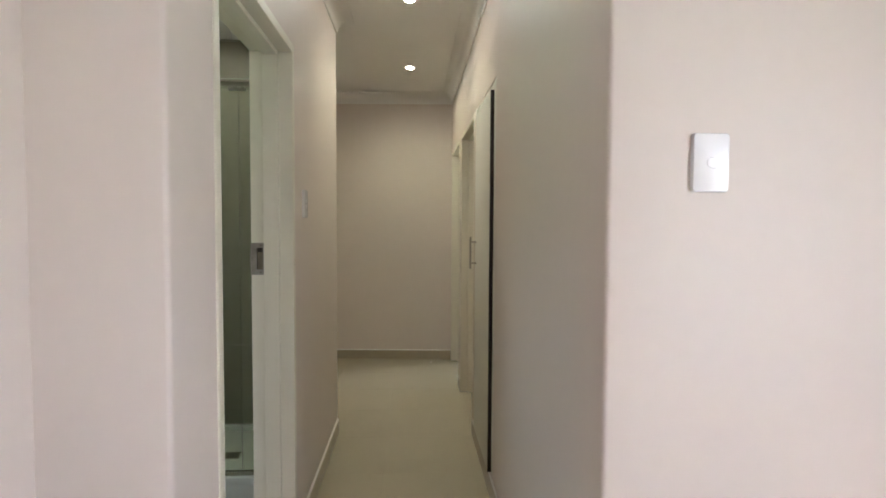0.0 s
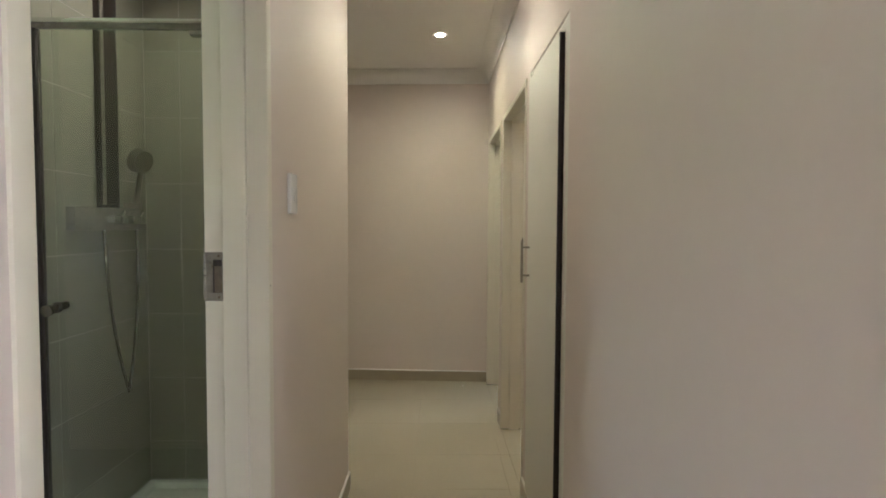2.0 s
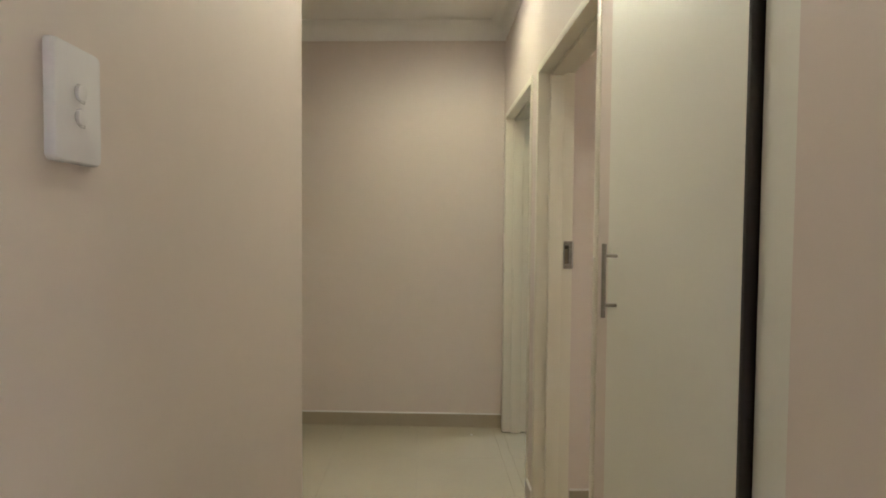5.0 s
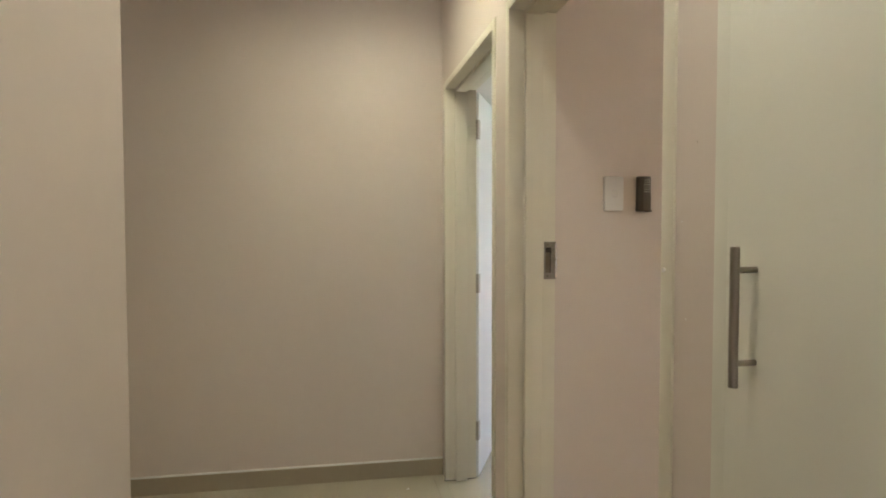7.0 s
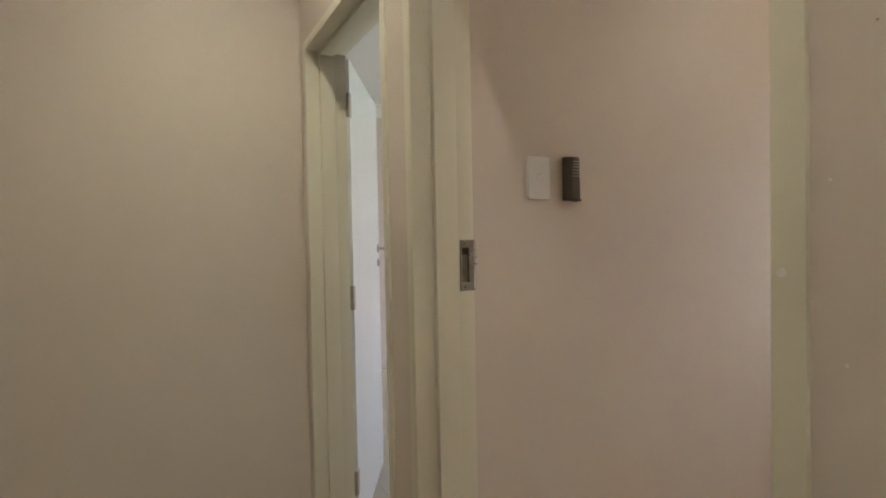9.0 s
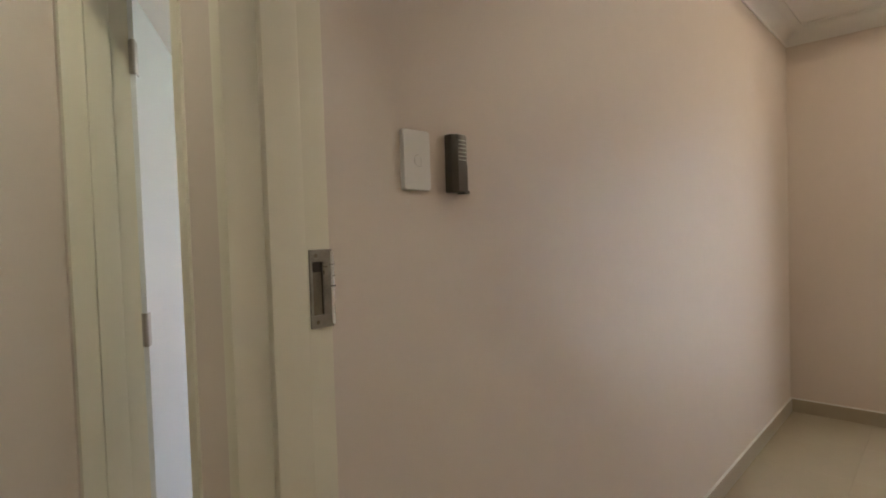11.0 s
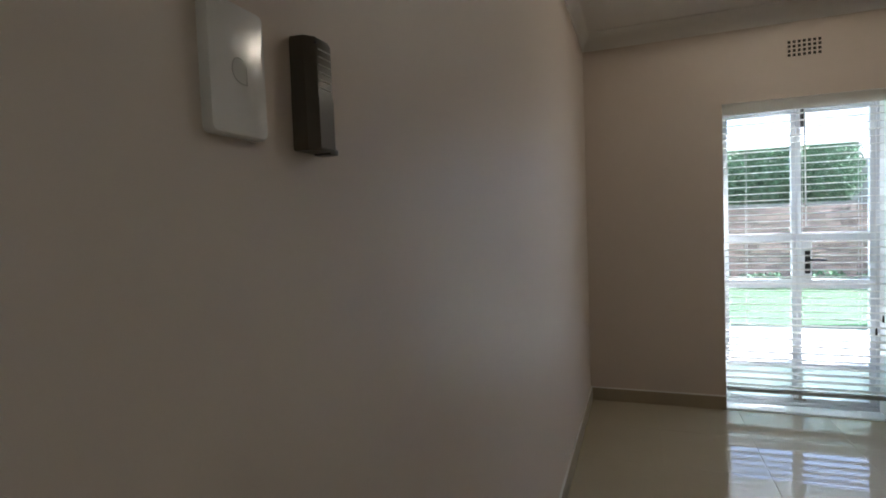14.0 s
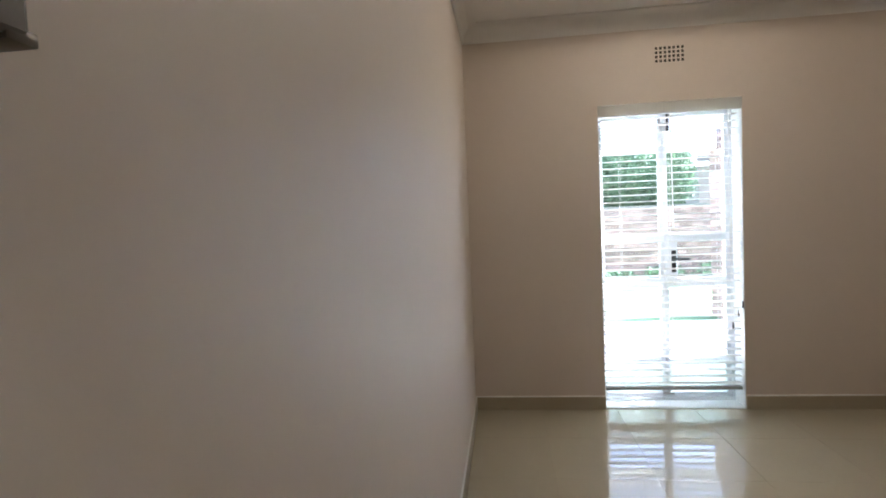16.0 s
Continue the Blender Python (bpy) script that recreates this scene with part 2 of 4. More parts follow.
W = "smooth plastered wall painted pale pinkish beige"
G = 0.02
wall_y("wall_corridor_east", XR, XR + TH, Y0 + 0.08, 8.6, [(3.165, 3.900, 0.096, 2.096), (BED_D[0] - G, BED_D[1] + G, 0, DH + G), (FAR_D[0] - G, FAR_D[1] + G, 0, DH + G)], W + " with two doorways")
wall_y("wall_corridor_west", XL - TH, XL, Y0 + 0.08, YC, [(BATH_D[0] - G, BATH_D[1] + G, 0, DH + G)], W + " with the bathroom doorway")
wall_x("wall_passage_south", YC - 0.10, YC, -1.60, XL - TH, [], W)
for nm, xa, xb, edge in (("wall_mouth_east", XR, XR + TH, XR), ("wall_mouth_west", XL - TH, XL, XL)):
    bm = bmesh.new()
    box(bm, (xa, Y0, -0.1), (xb, Y0 + 0.08, TOP))
    worn = [e for e in bm.edges if all(abs(v.co.x - edge) < 1e-4 and abs(v.co.y - Y0) < 1e-4 for v in e.verts)]
    bmesh.ops.bevel(bm, geom=worn, offset=0.012, segments=5, profile=0.5, affect="EDGES")
    tagged(part(nm, bm, PAINT), W + " with a rounded corner", "wall", kind="structure")
SLANT = 0.058               # the end wall is not quite square to the corridor
YW = YE + SLANT * (XR + 1.60)
bm = bmesh.new()
for a in ((XR, YE), (-1.75, YE + SLANT * (XR + 1.75))):
    for dy in (0, TH):
        for z in (-0.1, TOP):
            bm.verts.new((a[0], a[1] + dy, z))
bmesh.ops.convex_hull(bm, input=bm.verts)
tagged(part("wall_end", bm, PAINT, smooth=False), W + " closing the corridor", "wall", kind="structure")
wall_y("wall_passage_west", -1.75, -1.60, YC - 0.10, YW, [], W)
wall_x("wall_front_east", Y0, Y0 + TH, XR + TH, XW, [], W)
wall_x("wall_front_west", Y0, Y0 + 0.12, -0.49, XL - TH, [], W)
wall_y("wall_front_side", -0.49, -0.34, -2.95, Y0, [], W)
wall_y("wall_front_far", 2.5, 2.62, -2.95, Y0, [(-1.25, 0.15, 0.45, 2.15)], W + " with a window opening")
wall_x("wall_front_south", -2.95, -2.80, -0.34, 2.5, [], W)
wall_x("wall_bedroom_north", YB, YB + 0.115, XR + TH, XW, [], W + " with a light switch")
GD = (3.14, 4.04, 0.0, 2.03)
wall_y("wall_bedroom_east", XW, XW + 0.22, Y0, 8.6, [GD, (6.1, 7.7, 0.9, 2.1)], W + " with a glazed door")
wall_x("wall_far_bedroom_north", 8.6, 8.75, XR, XW + 0.22, [], W)
wall_x("wall_bathroom_south", Y0 + 0.13, Y0 + 0.23, -2.5, XL - TH, [], W)
# the opening in the west wall is added for the bath fill lamp
wall_y("wall_bathroom_west", -2.6, -2.5, Y0 + 0.13, 3.30, [(2.15, 2.85, 1.25, 1.85)], W + " with an added unseen window opening")

structure("ceiling_corridor", CEIL, [((-1.7, -2.9, HC), (XR + 0.05, YE + 0.2, HC + 0.05)), ((XR + 0.05, -2.9, HC), (2.55, Y0 + 0.05, HC + 0.05))],
          "flat white painted ceiling over the corridor", "ceiling")
structure("ceiling_bedroom", CEIL, [((XR + 0.1, Y0 + 0.1, BC), (XW + 0.05, YB + 0.05, BC + 0.05))], "flat white painted bedroom ceiling", "ceiling")
structure("ceiling_far_bedroom", CEIL, [((XR + 0.1, YB + 0.1, BC), (XW + 0.05, 8.65, BC + 0.05))], "flat white painted ceiling of the far bedroom", "ceiling")
structure("ceiling_bathroom", CEIL, [((-2.55, Y0 + 0.2, 2.5), (XL - 0.1, YC - 0.05, 2.55))], "flat white bathroom ceiling", "ceiling")
structure("roof_slab", PLASTER, [((-2.7, -3.1, TOP + 0.002), (5.0, 8.8, TOP + 0.12))], "plain slab closing the house above", "roof")


def cove(z, size):
    """Coved cornice profile with small steps at both edges."""
    pts = [(0, z - size), (0.008, z - size), (0.008, z - size + 0.008)]
    for k in range(9):
        a = radians(90 * k / 8)
        pts.append((0.010 + (size - 0.024) * (1 - math.cos(a)), z - size + 0.010 + (size - 0.020) * math.sin(a)))
    pts += [(size - 0.008, z - 0.008), (size, z - 0.008), (size, z + 0.002)]
    return pts


def cornice(name, corners, z, size, label):
    bm = bmesh.new()
    sweep(bm, corners, cove(z, size))
    ob = part(name, bm, CORN)
    return tagged(ob, label, "cornice", kind="structure")


cornice("cornice_corridor", [(XR, Y0), (XR, YE), (-1.60, YW), (-1.60, YC), (XL, YC), (XL, Y0), (-0.34, Y0), (-0.34, -2.80), (2.5, -2.80), (2.5, Y0)],
        HC, 0.105, "white coved plaster cornice round the corridor")
cornice("cornice_bedroom", [(XR + TH, Y0 + TH), (XW, Y0 + TH), (XW, YB), (XR + TH, YB)], BC, 0.105, "white coved plaster cornice round the bedroom")
cornice("cornice_far_bedroom", [(XR + TH, YB + 0.115), (XW, YB + 0.115), (XW, 8.6), (XR + TH, 8.6)], BC, 0.105, "white coved plaster cornice of the far bedroom")


def skirting(name, a, b):
    """A tile skirting from a to b; the room lies to the left of the way."""
    bm = bmesh.new()
    sweep(bm, [a, b], [(0, -0.01), (0.011, -0.01), (0.011, 0.086), (0.009, 0.088), (0, 0.088)], closed=False)
    ob = tagged(part(name, bm, SKIRT), "taupe tile skirting along the wall", "skirting", kind="structure")
    bm = bmesh.new()
    sweep(bm, [a, b], [(0.0095, 0.0878), (0.0085, 0.0925), (0.004, 0.0945), (0, 0.095)], closed=False)
    part("sealant_bead", bm, BEAD, ob, "thin white sealant line")


AR = 0.035
skirting("baseboard", (XR, Y0), (XR, BED_D[0] - AR))
skirting("baseboard", (XR, BED_D[1] + AR), (XR, FAR_D[0] - AR))
skirting("baseboard", (XR, YE), (-1.60, YW))
skirting("baseboard", (-1.60, YW), (-1.60, YC))
skirting("baseboard", (-1.60, YC), (XL, YC))
skirting("baseboard", (XL, YC), (XL, BATH_D[1] + AR))
skirting("baseboard", (XL, BATH_D[0] - AR), (XL, Y0))
skirting("baseboard", (XL, Y0), (-0.34, Y0))
skirting("baseboard", (-0.34, Y0), (-0.34, -2.80))
skirting("baseboard", (2.5, Y0), (XR, Y0))
skirting("baseboard", (XW, Y0 + TH), (XW, GD[0]))
skirting("baseboard", (XW, GD[1]), (XW, YB))
skirting("baseboard", (XW, YB), (XR + TH + 0.03, YB))
skirting("baseboard", (XR + TH, YB + 0.115), (XW, YB + 0.115))
skirting("baseboard", (XR + TH, 8.6), (XR + TH, FAR_D[1] + AR))


# ---- steel door frames ----
def strike_plate(parent, y, ydir, x_in, x_out, z0, z1, xdir, lip):
    """A worn strike plate let into a jamb face, with its slot."""
    t = 0.004 * ydir
    w = abs(x_out - x_in)
    h = z1 - z0
    rng = random.Random(5)
    bm = bmesh.new()
    zs, ze = z0 + h * 0.165, z1 - h * 0.155
    xs, xe = x_in + xdir * w * 0.11, x_in + xdir * w * 0.58
    box(bm, (x_in, y, z0), (x_out, y + t, zs), 0.0008)
    box(bm, (x_in, y, ze), (x_out, y + t, z1), 0.0008)
    box(bm, (x_in, y, zs), (xs, y + t, ze), 0.0006)
    box(bm, (xe, y, zs), (x_out, y + t, ze), 0.0008)
    plate = part("strike_plate", bm, WORN, parent, "worn brushed steel strike plate")
    # flat mottled brown plate fills the slot opening
    bm = bmesh.new()
    box(bm, (xs, y + t * 0.05, zs), (xe, y + t * 0.10, ze))
    part("slot", bm, RECESS, plate, "brown latch slot")
    # dark strips painted as shade at the striking side and top of the slot
    bm = bmesh.new()
    box(bm, (xe - xdir * w * 0.05, y + t * 0.11, zs), (xe, y + t * 0.5, ze), 0.0002)
    box(bm, (xs + xdir * 0.001, y + t * 0.11, ze - h * 0.13), (xe - xdir * w * 0.06, y + t * 0.4, ze), 0.0002)
    part("slot_shade", bm, DARKHOLE, plate, "shade painted dark along the slot edge")
    # rolled lip on the room side, worn bright, with dark nicks
    bm = bmesh.new()
    rod(bm, (x_out, y + t * 0.45, z0 + 0.004), (x_out, y + t * 0.45, z1 - 0.004), 0.0042, 12)
    part("lip", bm, lip, plate, "bright worn lip")
    for k in range(3):
        zz = z0 + h * (0.50 + 0.25 * k / 2) + rng.uniform(-0.007, 0.007)
        bm = bmesh.new()
        w2 = rng.uniform(0.0041, 0.0046)
        box(bm, (x_out - xdir * rng.uniform(0.001, 0.006), y + t * 0.45 - w2, zz), (x_out + xdir * w2, y + t * 0.45 + w2, zz + rng.uniform(0.0007, 0.0022)), 0.0005)
        part("nick", bm, EDGING, plate)
    bm = bmesh.new()
    box(bm, (xe, y + t * 0.98, ze - h * 0.075), (xe + xdir * w * 0.2, y + t * 1.03, ze - h * 0.06), 0.0001)
    box(bm, (xe, y + t * 0.98, ze - h * 0.17), (xe + xdir * w * 0.06, y + t * 1.03, ze - h * 0.10), 0.0001)
    part("scratch", bm, RECESS, plate, "dark scratch")
    for zz in (z0 + h * 0.075, z1 - h * 0.075):
        bm = bmesh.new()
        rod(bm, (x_in + xdir * w * 0.27, y + t * 0.98, zz), (x_in + xdir * w * 0.27, y + t * 1.08, zz), 0.0034, 12)
        part("screw", bm, RECESS, plate)


def door_frame(name, face, xdir, y0, y1, label):
    """A pressed steel frame round y0..y1 in a wall whose corridor face is x = face; xdir points into the room."""
    ob = thing(name, label, "door frame", ((face + xdir * TH / 2), (y0 + y1) / 2, 0), kind="structure")
    inv = Matrix.Translation(-Vector(ob.location))
    fr, dp = face - xdir * 0.006, face + xdir * (TH + 0.0155)
    s0, s1 = face + xdir * 0.050, face + xdir * 0.112

    def piece(nm, prs):
        bm = bmesh.new()
        for a, b, bv in prs:
            box(bm, a, b, bv)
        bm.transform(inv)
        return part(nm, bm, ENAMEL, ob)

    for y, d in ((y0, -1), (y1, 1)):
        piece("jamb", [((s0, y - d * 0.015, 0), (s1, y + d * 0.010, DH + 0.010), 0.005),
                       ((fr, y, 0), (face + xdir * 0.07, y + d * 0.035, DH + 0.035), 0.006),
                       ((s1 - xdir * 0.01, y + d * 0.0005, 0), (dp, y + d * 0.036, DH + 0.036), 0.004)])
    for y, d in ((y0, -1), (y1, 1)):
        bm = bmesh.new()
        box(bm, (fr - xdir * 0.0008, y - d * 0.0008, 0.0004), (dp, y + d * 0.034, 0.0032), 0.0004)
        bm.transform(inv)
        part("base_joint", bm, DARKHOLE, ob, "dark worn joint at the floor")
    piece("head", [((s0 + xdir * 0.0006, y0 - 0.0095, DH - 0.015), (s1 - xdir * 0.0006, y1 + 0.0095, DH + 0.0095), 0.005),
                   ((fr + xdir * 0.0006, y0 - 0.0345, DH), (face + xdir * 0.069, y1 + 0.0345, DH + 0.0355), 0.006),
                   ((s1 - xdir * 0.0095, y0 - 0.0355, DH + 0.0005), (dp - xdir * 0.0006, y1 + 0.0355, DH + 0.0365), 0.004)])
    return ob, inv


f1, i1 = door_frame("door_1", XL, -1, *BATH_D, "cream enamelled steel frame of the bathroom doorway")
f2, i2 = door_frame("door_2", XR, 1, *BED_D, "cream enamelled steel frame of the bedroom doorway")
f3, i3 = door_frame("door_3", XR, 1, *FAR_D, "cream enamelled steel frame with a white door standing open")
for fr_ob, inv_m, args in ((f1, i1, (BATH_D[1], -1, XL - 0.112, XL - 0.1635, 1.166, 1.296, -1, WORN)),
                           (f2, i2, (BED_D[1], -1, XR + 0.123, XR + 0.1655, 1.162, 1.290, 1, CHROME))):
    before = set(bpy.data.objects)
    strike_plate(fr_ob, *args)
    for o in set(bpy.data.objects) - before:
        o.data.transform(inv_m)
# little screws and filler dots on the frames
bm = bmesh.new()
rod(bm, (XR - 0.004, 4.022, 1.256), (XR - 0.009, 4.022, 1.256), 0.004, 12)
bm.transform(i2)
part("filler_dot", bm, BEAD, f2, "small white filler dot")
bm = bmesh.new()
rod(bm, (XL + 0.004, BATH_D[1] + 0.010, 1.206), (XL + 0.0072, BATH_D[1] + 0.010, 1.206), 0.0022, 10)
bm.transform(i1)
part("screw_hole", bm, DARKHOLE, f1)

# the far door leaf, swung wide into its room
ang = math.atan2(0.69, 0.385)
leaf_m = Matrix.Translation((XR + TH + 0.026, FAR_D[1] - 0.006, 0)) @ Matrix.Rotation(ang, 4, "Z")
leaf = boxes("leaf", LEAFPAINT, f3, ((0.0, 0.0, 0.010), (0.795, 0.040, 2.054)), bevel=0.002, label="white painted flush door standing open")
leaf.data.transform(i3 @ leaf_m)
for z in (0.26, 1.05, 1.86):
    bm = bmesh.new()
    rod(bm, (-0.004, 0.004, z - 0.05), (-0.004, 0.004, z + 0.05), 0.007, 12)
    box(bm, (0.0, -0.0015, z - 0.05), (0.03, 0.0, z + 0.05))
    box(bm, (-0.0015, 0.004, z - 0.05), (0.0, 0.034, z + 0.05))
    bm.transform(i3 @ leaf_m)
    part("hinge", bm, STEEL, leaf)
bm = bmesh.new()
rod(bm, (0.735, 0.0, 1.245), (0.735, -0.008, 1.245), 0.024, 20)
rod(bm, (0.735, -0.008, 1.245), (0.735, -0.05, 1.245), 0.009, 14)
rod(bm, (0.740, -0.05, 1.245), (0.625, -0.05, 1.245), 0.009, 14)
bm.transform(i3 @ leaf_m)
part("lever_handle", bm, STEEL, leaf, "chrome lever handle")
bm = bmesh.new()
rod(bm, (0.735, 0.0, 1.165), (0.735, -0.007, 1.165), 0.022, 20)
rod(bm, (0.735, -0.007, 1.165), (0.735, -0.014, 1.165), 0.008, 10)
bm.transform(i3 @ leaf_m)
part("keyhole_rose", bm, STEEL, leaf)

# small marks on the wall strip between the frame and the cupboard, and a crumb on the floor
strip = bpy.data.objects["wall_corridor_east"]
for my, mz, rad, mat, lab in ((3.947, 1.473, 0.0018, SKIRT, "faint brown smudge"), (3.983, 1.342, 0.002, BEAD, "white paint speck"), (3.970, 1.175, 0.0022, BEAD, "white paint speck")):
    bm = bmesh.new()
    rod(bm, (XR + 0.002, my, mz), (XR - 0.0006, my, mz), rad, 9, rad * 0.7)
    part("wall_mark", bm, mat, strip, lab)
bm = bmesh.new()
bmesh.ops.create_icosphere(bm, subdivisions=1, radius=0.006, matrix=pose(0, 0, 0.003) @ Matrix.Diagonal((1.3, 0.8, 0.5, 1)))
crumb = part("plaster_crumb", bm, BEAD)
crumb.location = (0.613, 5.818, 0)
tagged(crumb, "tiny white plaster crumb on the floor tiles", "crumb")

# ---- corridor cupboard ----
cup = thing("cupboard", "built-in cupboard with a white melamine door and dark edging", "cupboard", (XR, 3.55, 0))
ci = Matrix.Translation(-Vector(cup.location))


def cpart(name, mat, prs, label="", bevel=0.002, parent=None):
    bm = bmesh.new()
    for a, b in prs:
        box(bm, a, b, bevel)
    bm.transform(ci)
    return part(name, bm, mat, parent or cup, label)


cdoor = cpart("door", BOARD, [((XR - 0.014, 3.260, 0.099), (XR + 0.004, 3.862, 2.052))], "white melamine door leaf")
cpart("edging", EDGING, [((XR - 0.0145, 3.252, 0.099), (XR + 0.008, 3.2598, 2.052))], "black-brown edge strip", 0.001, cdoor)
cpart("trim", BOARD, [((XR + 0.003, 3.166, 0.097), (XR + 0.020, 3.246, 2.095))], "", 0.003)
cpart("trim", BOARD, [((XR - 0.006, 3.866, 0.097), (XR + 0.020, 3.899, 2.095))], "", 0.003)
cpart("trim", BOARD, [((XR + 0.0035, 3.227, 2.057), (XR + 0.0195, 3.865, 2.094))], "", 0.003)
cpart("carcass", BOARD, [((XR + 0.021, 3.1655, 0.0965), (XR + TH - 0.001, 3.8995, 2.0955))], "", 0.0)
bm = bmesh.new()
hx, hy = 0.7765, 3.806
rod(bm, (hx, hy, 1.109), (hx, hy, 1.304), 0.0062, 16)
for z in (1.142, 1.272):
    rod(bm, (hx, hy, z), (XR - 0.0135, hy, z), 0.0045, 12)
bm.transform(ci)
part("bar_handle", bm, HANDLE, cdoor, "brushed steel bar handle")


# ---- switches ----
def rounded_plate(bm, w, h, d, r, inset=0.004):
    """A soft-edged plate in x (width) and z (height), front at y = -d."""
    def ring(rr, gx, y):
        out = []
        for cx, cz, a0 in ((1, 1, 0), (-1, 1, 90), (-1, -1, 180), (1, -1, 270)):
            for k in range(5):
                a = radians(a0 + 22.5 * k)
                out.append(bm.verts.new((cx * (w / 2 - gx - rr) + rr * math.cos(a), y, cz * (h / 2 - gx - rr) + rr * math.sin(a))))
        return out
    rings = [ring(r, 0, 0), ring(r, 0, -d * 0.45), ring(r, inset * 0.25, -d * 0.75), ring(r, inset * 0.8, -d * 0.96), ring(r, inset * 1.6, -d)]
    n = len(rings[0])
    for p, q in zip(rings, rings[1:]):
        for k in range(n):
            bm.faces.new((p[k], p[(k + 1) % n], q[(k + 1) % n], q[k]))
    bm.faces.new(rings[-1])
    bm.faces.new(list(reversed(rings[0])))


def switch(m, label, levers=1, w=0.076, h=0.124):
    ob = thing("light_switch", label, "light switch", group="light switches")
    bm = bmesh.new()
    rounded_plate(bm, w, h, 0.011, 0.007, 0.0022)
    plate = part("cover_plate", bm, PLASTIC, ob)
    for k in range(levers):
        z = 0.0 if levers == 1 else (0.013 if k == 0 else -0.013)
        bm = bmesh.new()
        s = 0.0085 if levers == 1 else 0.007
        tube(bm, [(s * 1.1, -0.0110, z - s * 1.45), (s * 1.12, -0.0110, z)] + [(s * 1.12 * math.cos(a), -0.0110, z + s * 1.3 * math.sin(a)) for a in [2 * math.pi * i / 28 for i in range(1, 21)]] + [(s * 0.1, -0.0110, z - s * 1.45), (s * 1.1, -0.0110, z - s * 1.45)], 0.0004, 6)
        part("rocker_rim", bm, RIM_AND_SHADE, ob)
        bm = bmesh.new()
        rounded_plate(bm, s * 2.1, s * 2.4, 0.0012 if levers == 1 else 0.0045, s * 0.85, 0.0005)
        bm.transform(Matrix.Translation((0, -0.0103, z)) @ pose(0, 0, 0, 2, 0, 0))
        part("rocker", bm, PLASTIC, ob)
    ob.matrix_world = m
    return ob


switch(pose(1.044, Y0, 1.505), "white plastic single light switch on the wall beside the corridor mouth", w=0.080)
switch(pose(XL, 2.982 + 0.038, 1.465, 0, 0, 90), "white plastic double light switch beside the bathroom door", 2)
switch(pose(1.233, YB, 1.461), "white plastic single light switch inside the bedroom door")

# ---- grey remote in its wall holder ----
rem = thing("remote_control", "dark grey plastic remote control hung on the wall beside the switch", "remote control")
bm = bmesh.new()
sec = [(-0.024, 0), (0.023, 0), (0.023, -0.024), (0.019, -0.027), (-0.010, -0.027), (-0.022, -0.018)]
n = len(sec)
levels = [(-0.063, 0.92), (-0.060, 1.0), (-0.005, 1.0), (0.0, 0.97), (0.058, 0.97), (0.063, 0.88)]
rings = [[bm.verts.new((x * s, y * s, z)) for x, y in sec] for z, s in levels]
for p, q in zip(rings, rings[1:]):
    for k in range(n):
        bm.faces.new((p[k], p[(k + 1) % n], q[(k + 1) % n], q[k]))
bm.faces.new(list(reversed(rings[0])))
bm.faces.new(rings[-1])
part("body", bm, GREYP, rem)
for k in range(6):
    bm = bmesh.new()
    box(bm, (-0.007, -0.0268, 0.049 - 0.0085 * k), (0.017, -0.0255, 0.0505 - 0.0085 * k))
    part("grille_line", bm, PRINT, rem)
bm = bmesh.new()
box(bm, (0.0215, -0.018, -0.030), (0.0265, -0.006, -0.014), 0.001)
part("clip", bm, BLACK, rem, "black side clip")
bm = bmesh.new()
box(bm, (0.010, -0.026, -0.0655), (0.0265, -0.003, -0.0585), 0.0015)
part("foot", bm, GREYP, rem)
for sx, sz in ((-0.010, 0.056), (0.014, -0.056)):
    bm = bmesh.new()
    rod(bm, (sx, -0.0250, sz), (sx, -0.0268, sz), 0.0018, 10)
    part("screw_recess", bm, BLACK, rem)
rem.matrix_world = pose(1.349, YB, 1.461)

# ---- downlights ----
for lx, ly, lz, *beam in LAMPS:
    dl = thing("downlight", "small round white recessed ceiling downlight, lit", "downlight", (lx, ly, lz), group="ceiling downlights")
    bm = bmesh.new()
    prof = [(0.025, 0.0), (0.031, -0.006), (0.046, -0.005), (0.049, 0.0)]
    rings = [[bm.verts.new((r * math.cos(2 * math.pi * k / 32), r * math.sin(2 * math.pi * k / 32), z)) for k in range(32)] for r, z in prof]
    for p, q in zip(rings, rings[1:]):
        for k in range(32):
            bm.faces.new((p[k], p[(k + 1) % 32], q[(k + 1) % 32], q[k]))
    part("ring", bm, CEIL, dl)
    bm = bmesh.new()
    rod(bm, (0, 0, -0.0025), (0, 0, 0.0), 0.0262, 32)
    part("lamp_face", bm, BULB, dl, "glowing lamp face")

# ---- bathroom with shower ----
BX, BY = -1.02, 3.95
structure("floor_bathroom", BATH, [((-2.5, Y0 + 0.2, -0.05), (XL - TH + 0.03, BY + 0.05, -0.001))], "grey tiled bathroom floor", "floor")
structure("wall_shower_west", BGROUT, [((BX - 0.12, 3.10, -0.1), (BX - 0.0015, BY + 0.001, 2.5))], "grout bed behind the grey shower tiles", "wall")
structure("wall_shower_north", BGROUT, [((BX - 0.0015, BY - 0.0055, -0.1), (XL - TH, BY + 0.09, 2.5)), ((BX - 0.12, BY + 0.002, -0.1), (BX - 0.002, BY + 0.09, 2.5))], "tiled north wall of the shower", "wall")
structure("wall_shower_nib", PAINT, [((-2.5, 3.10, -0.1), (BX - 0.121, 3.30, 2.5))], W, "wall")
w_west, w_north = bpy.data.objects["wall_shower_west"], bpy.data.objects["wall_shower_north"]
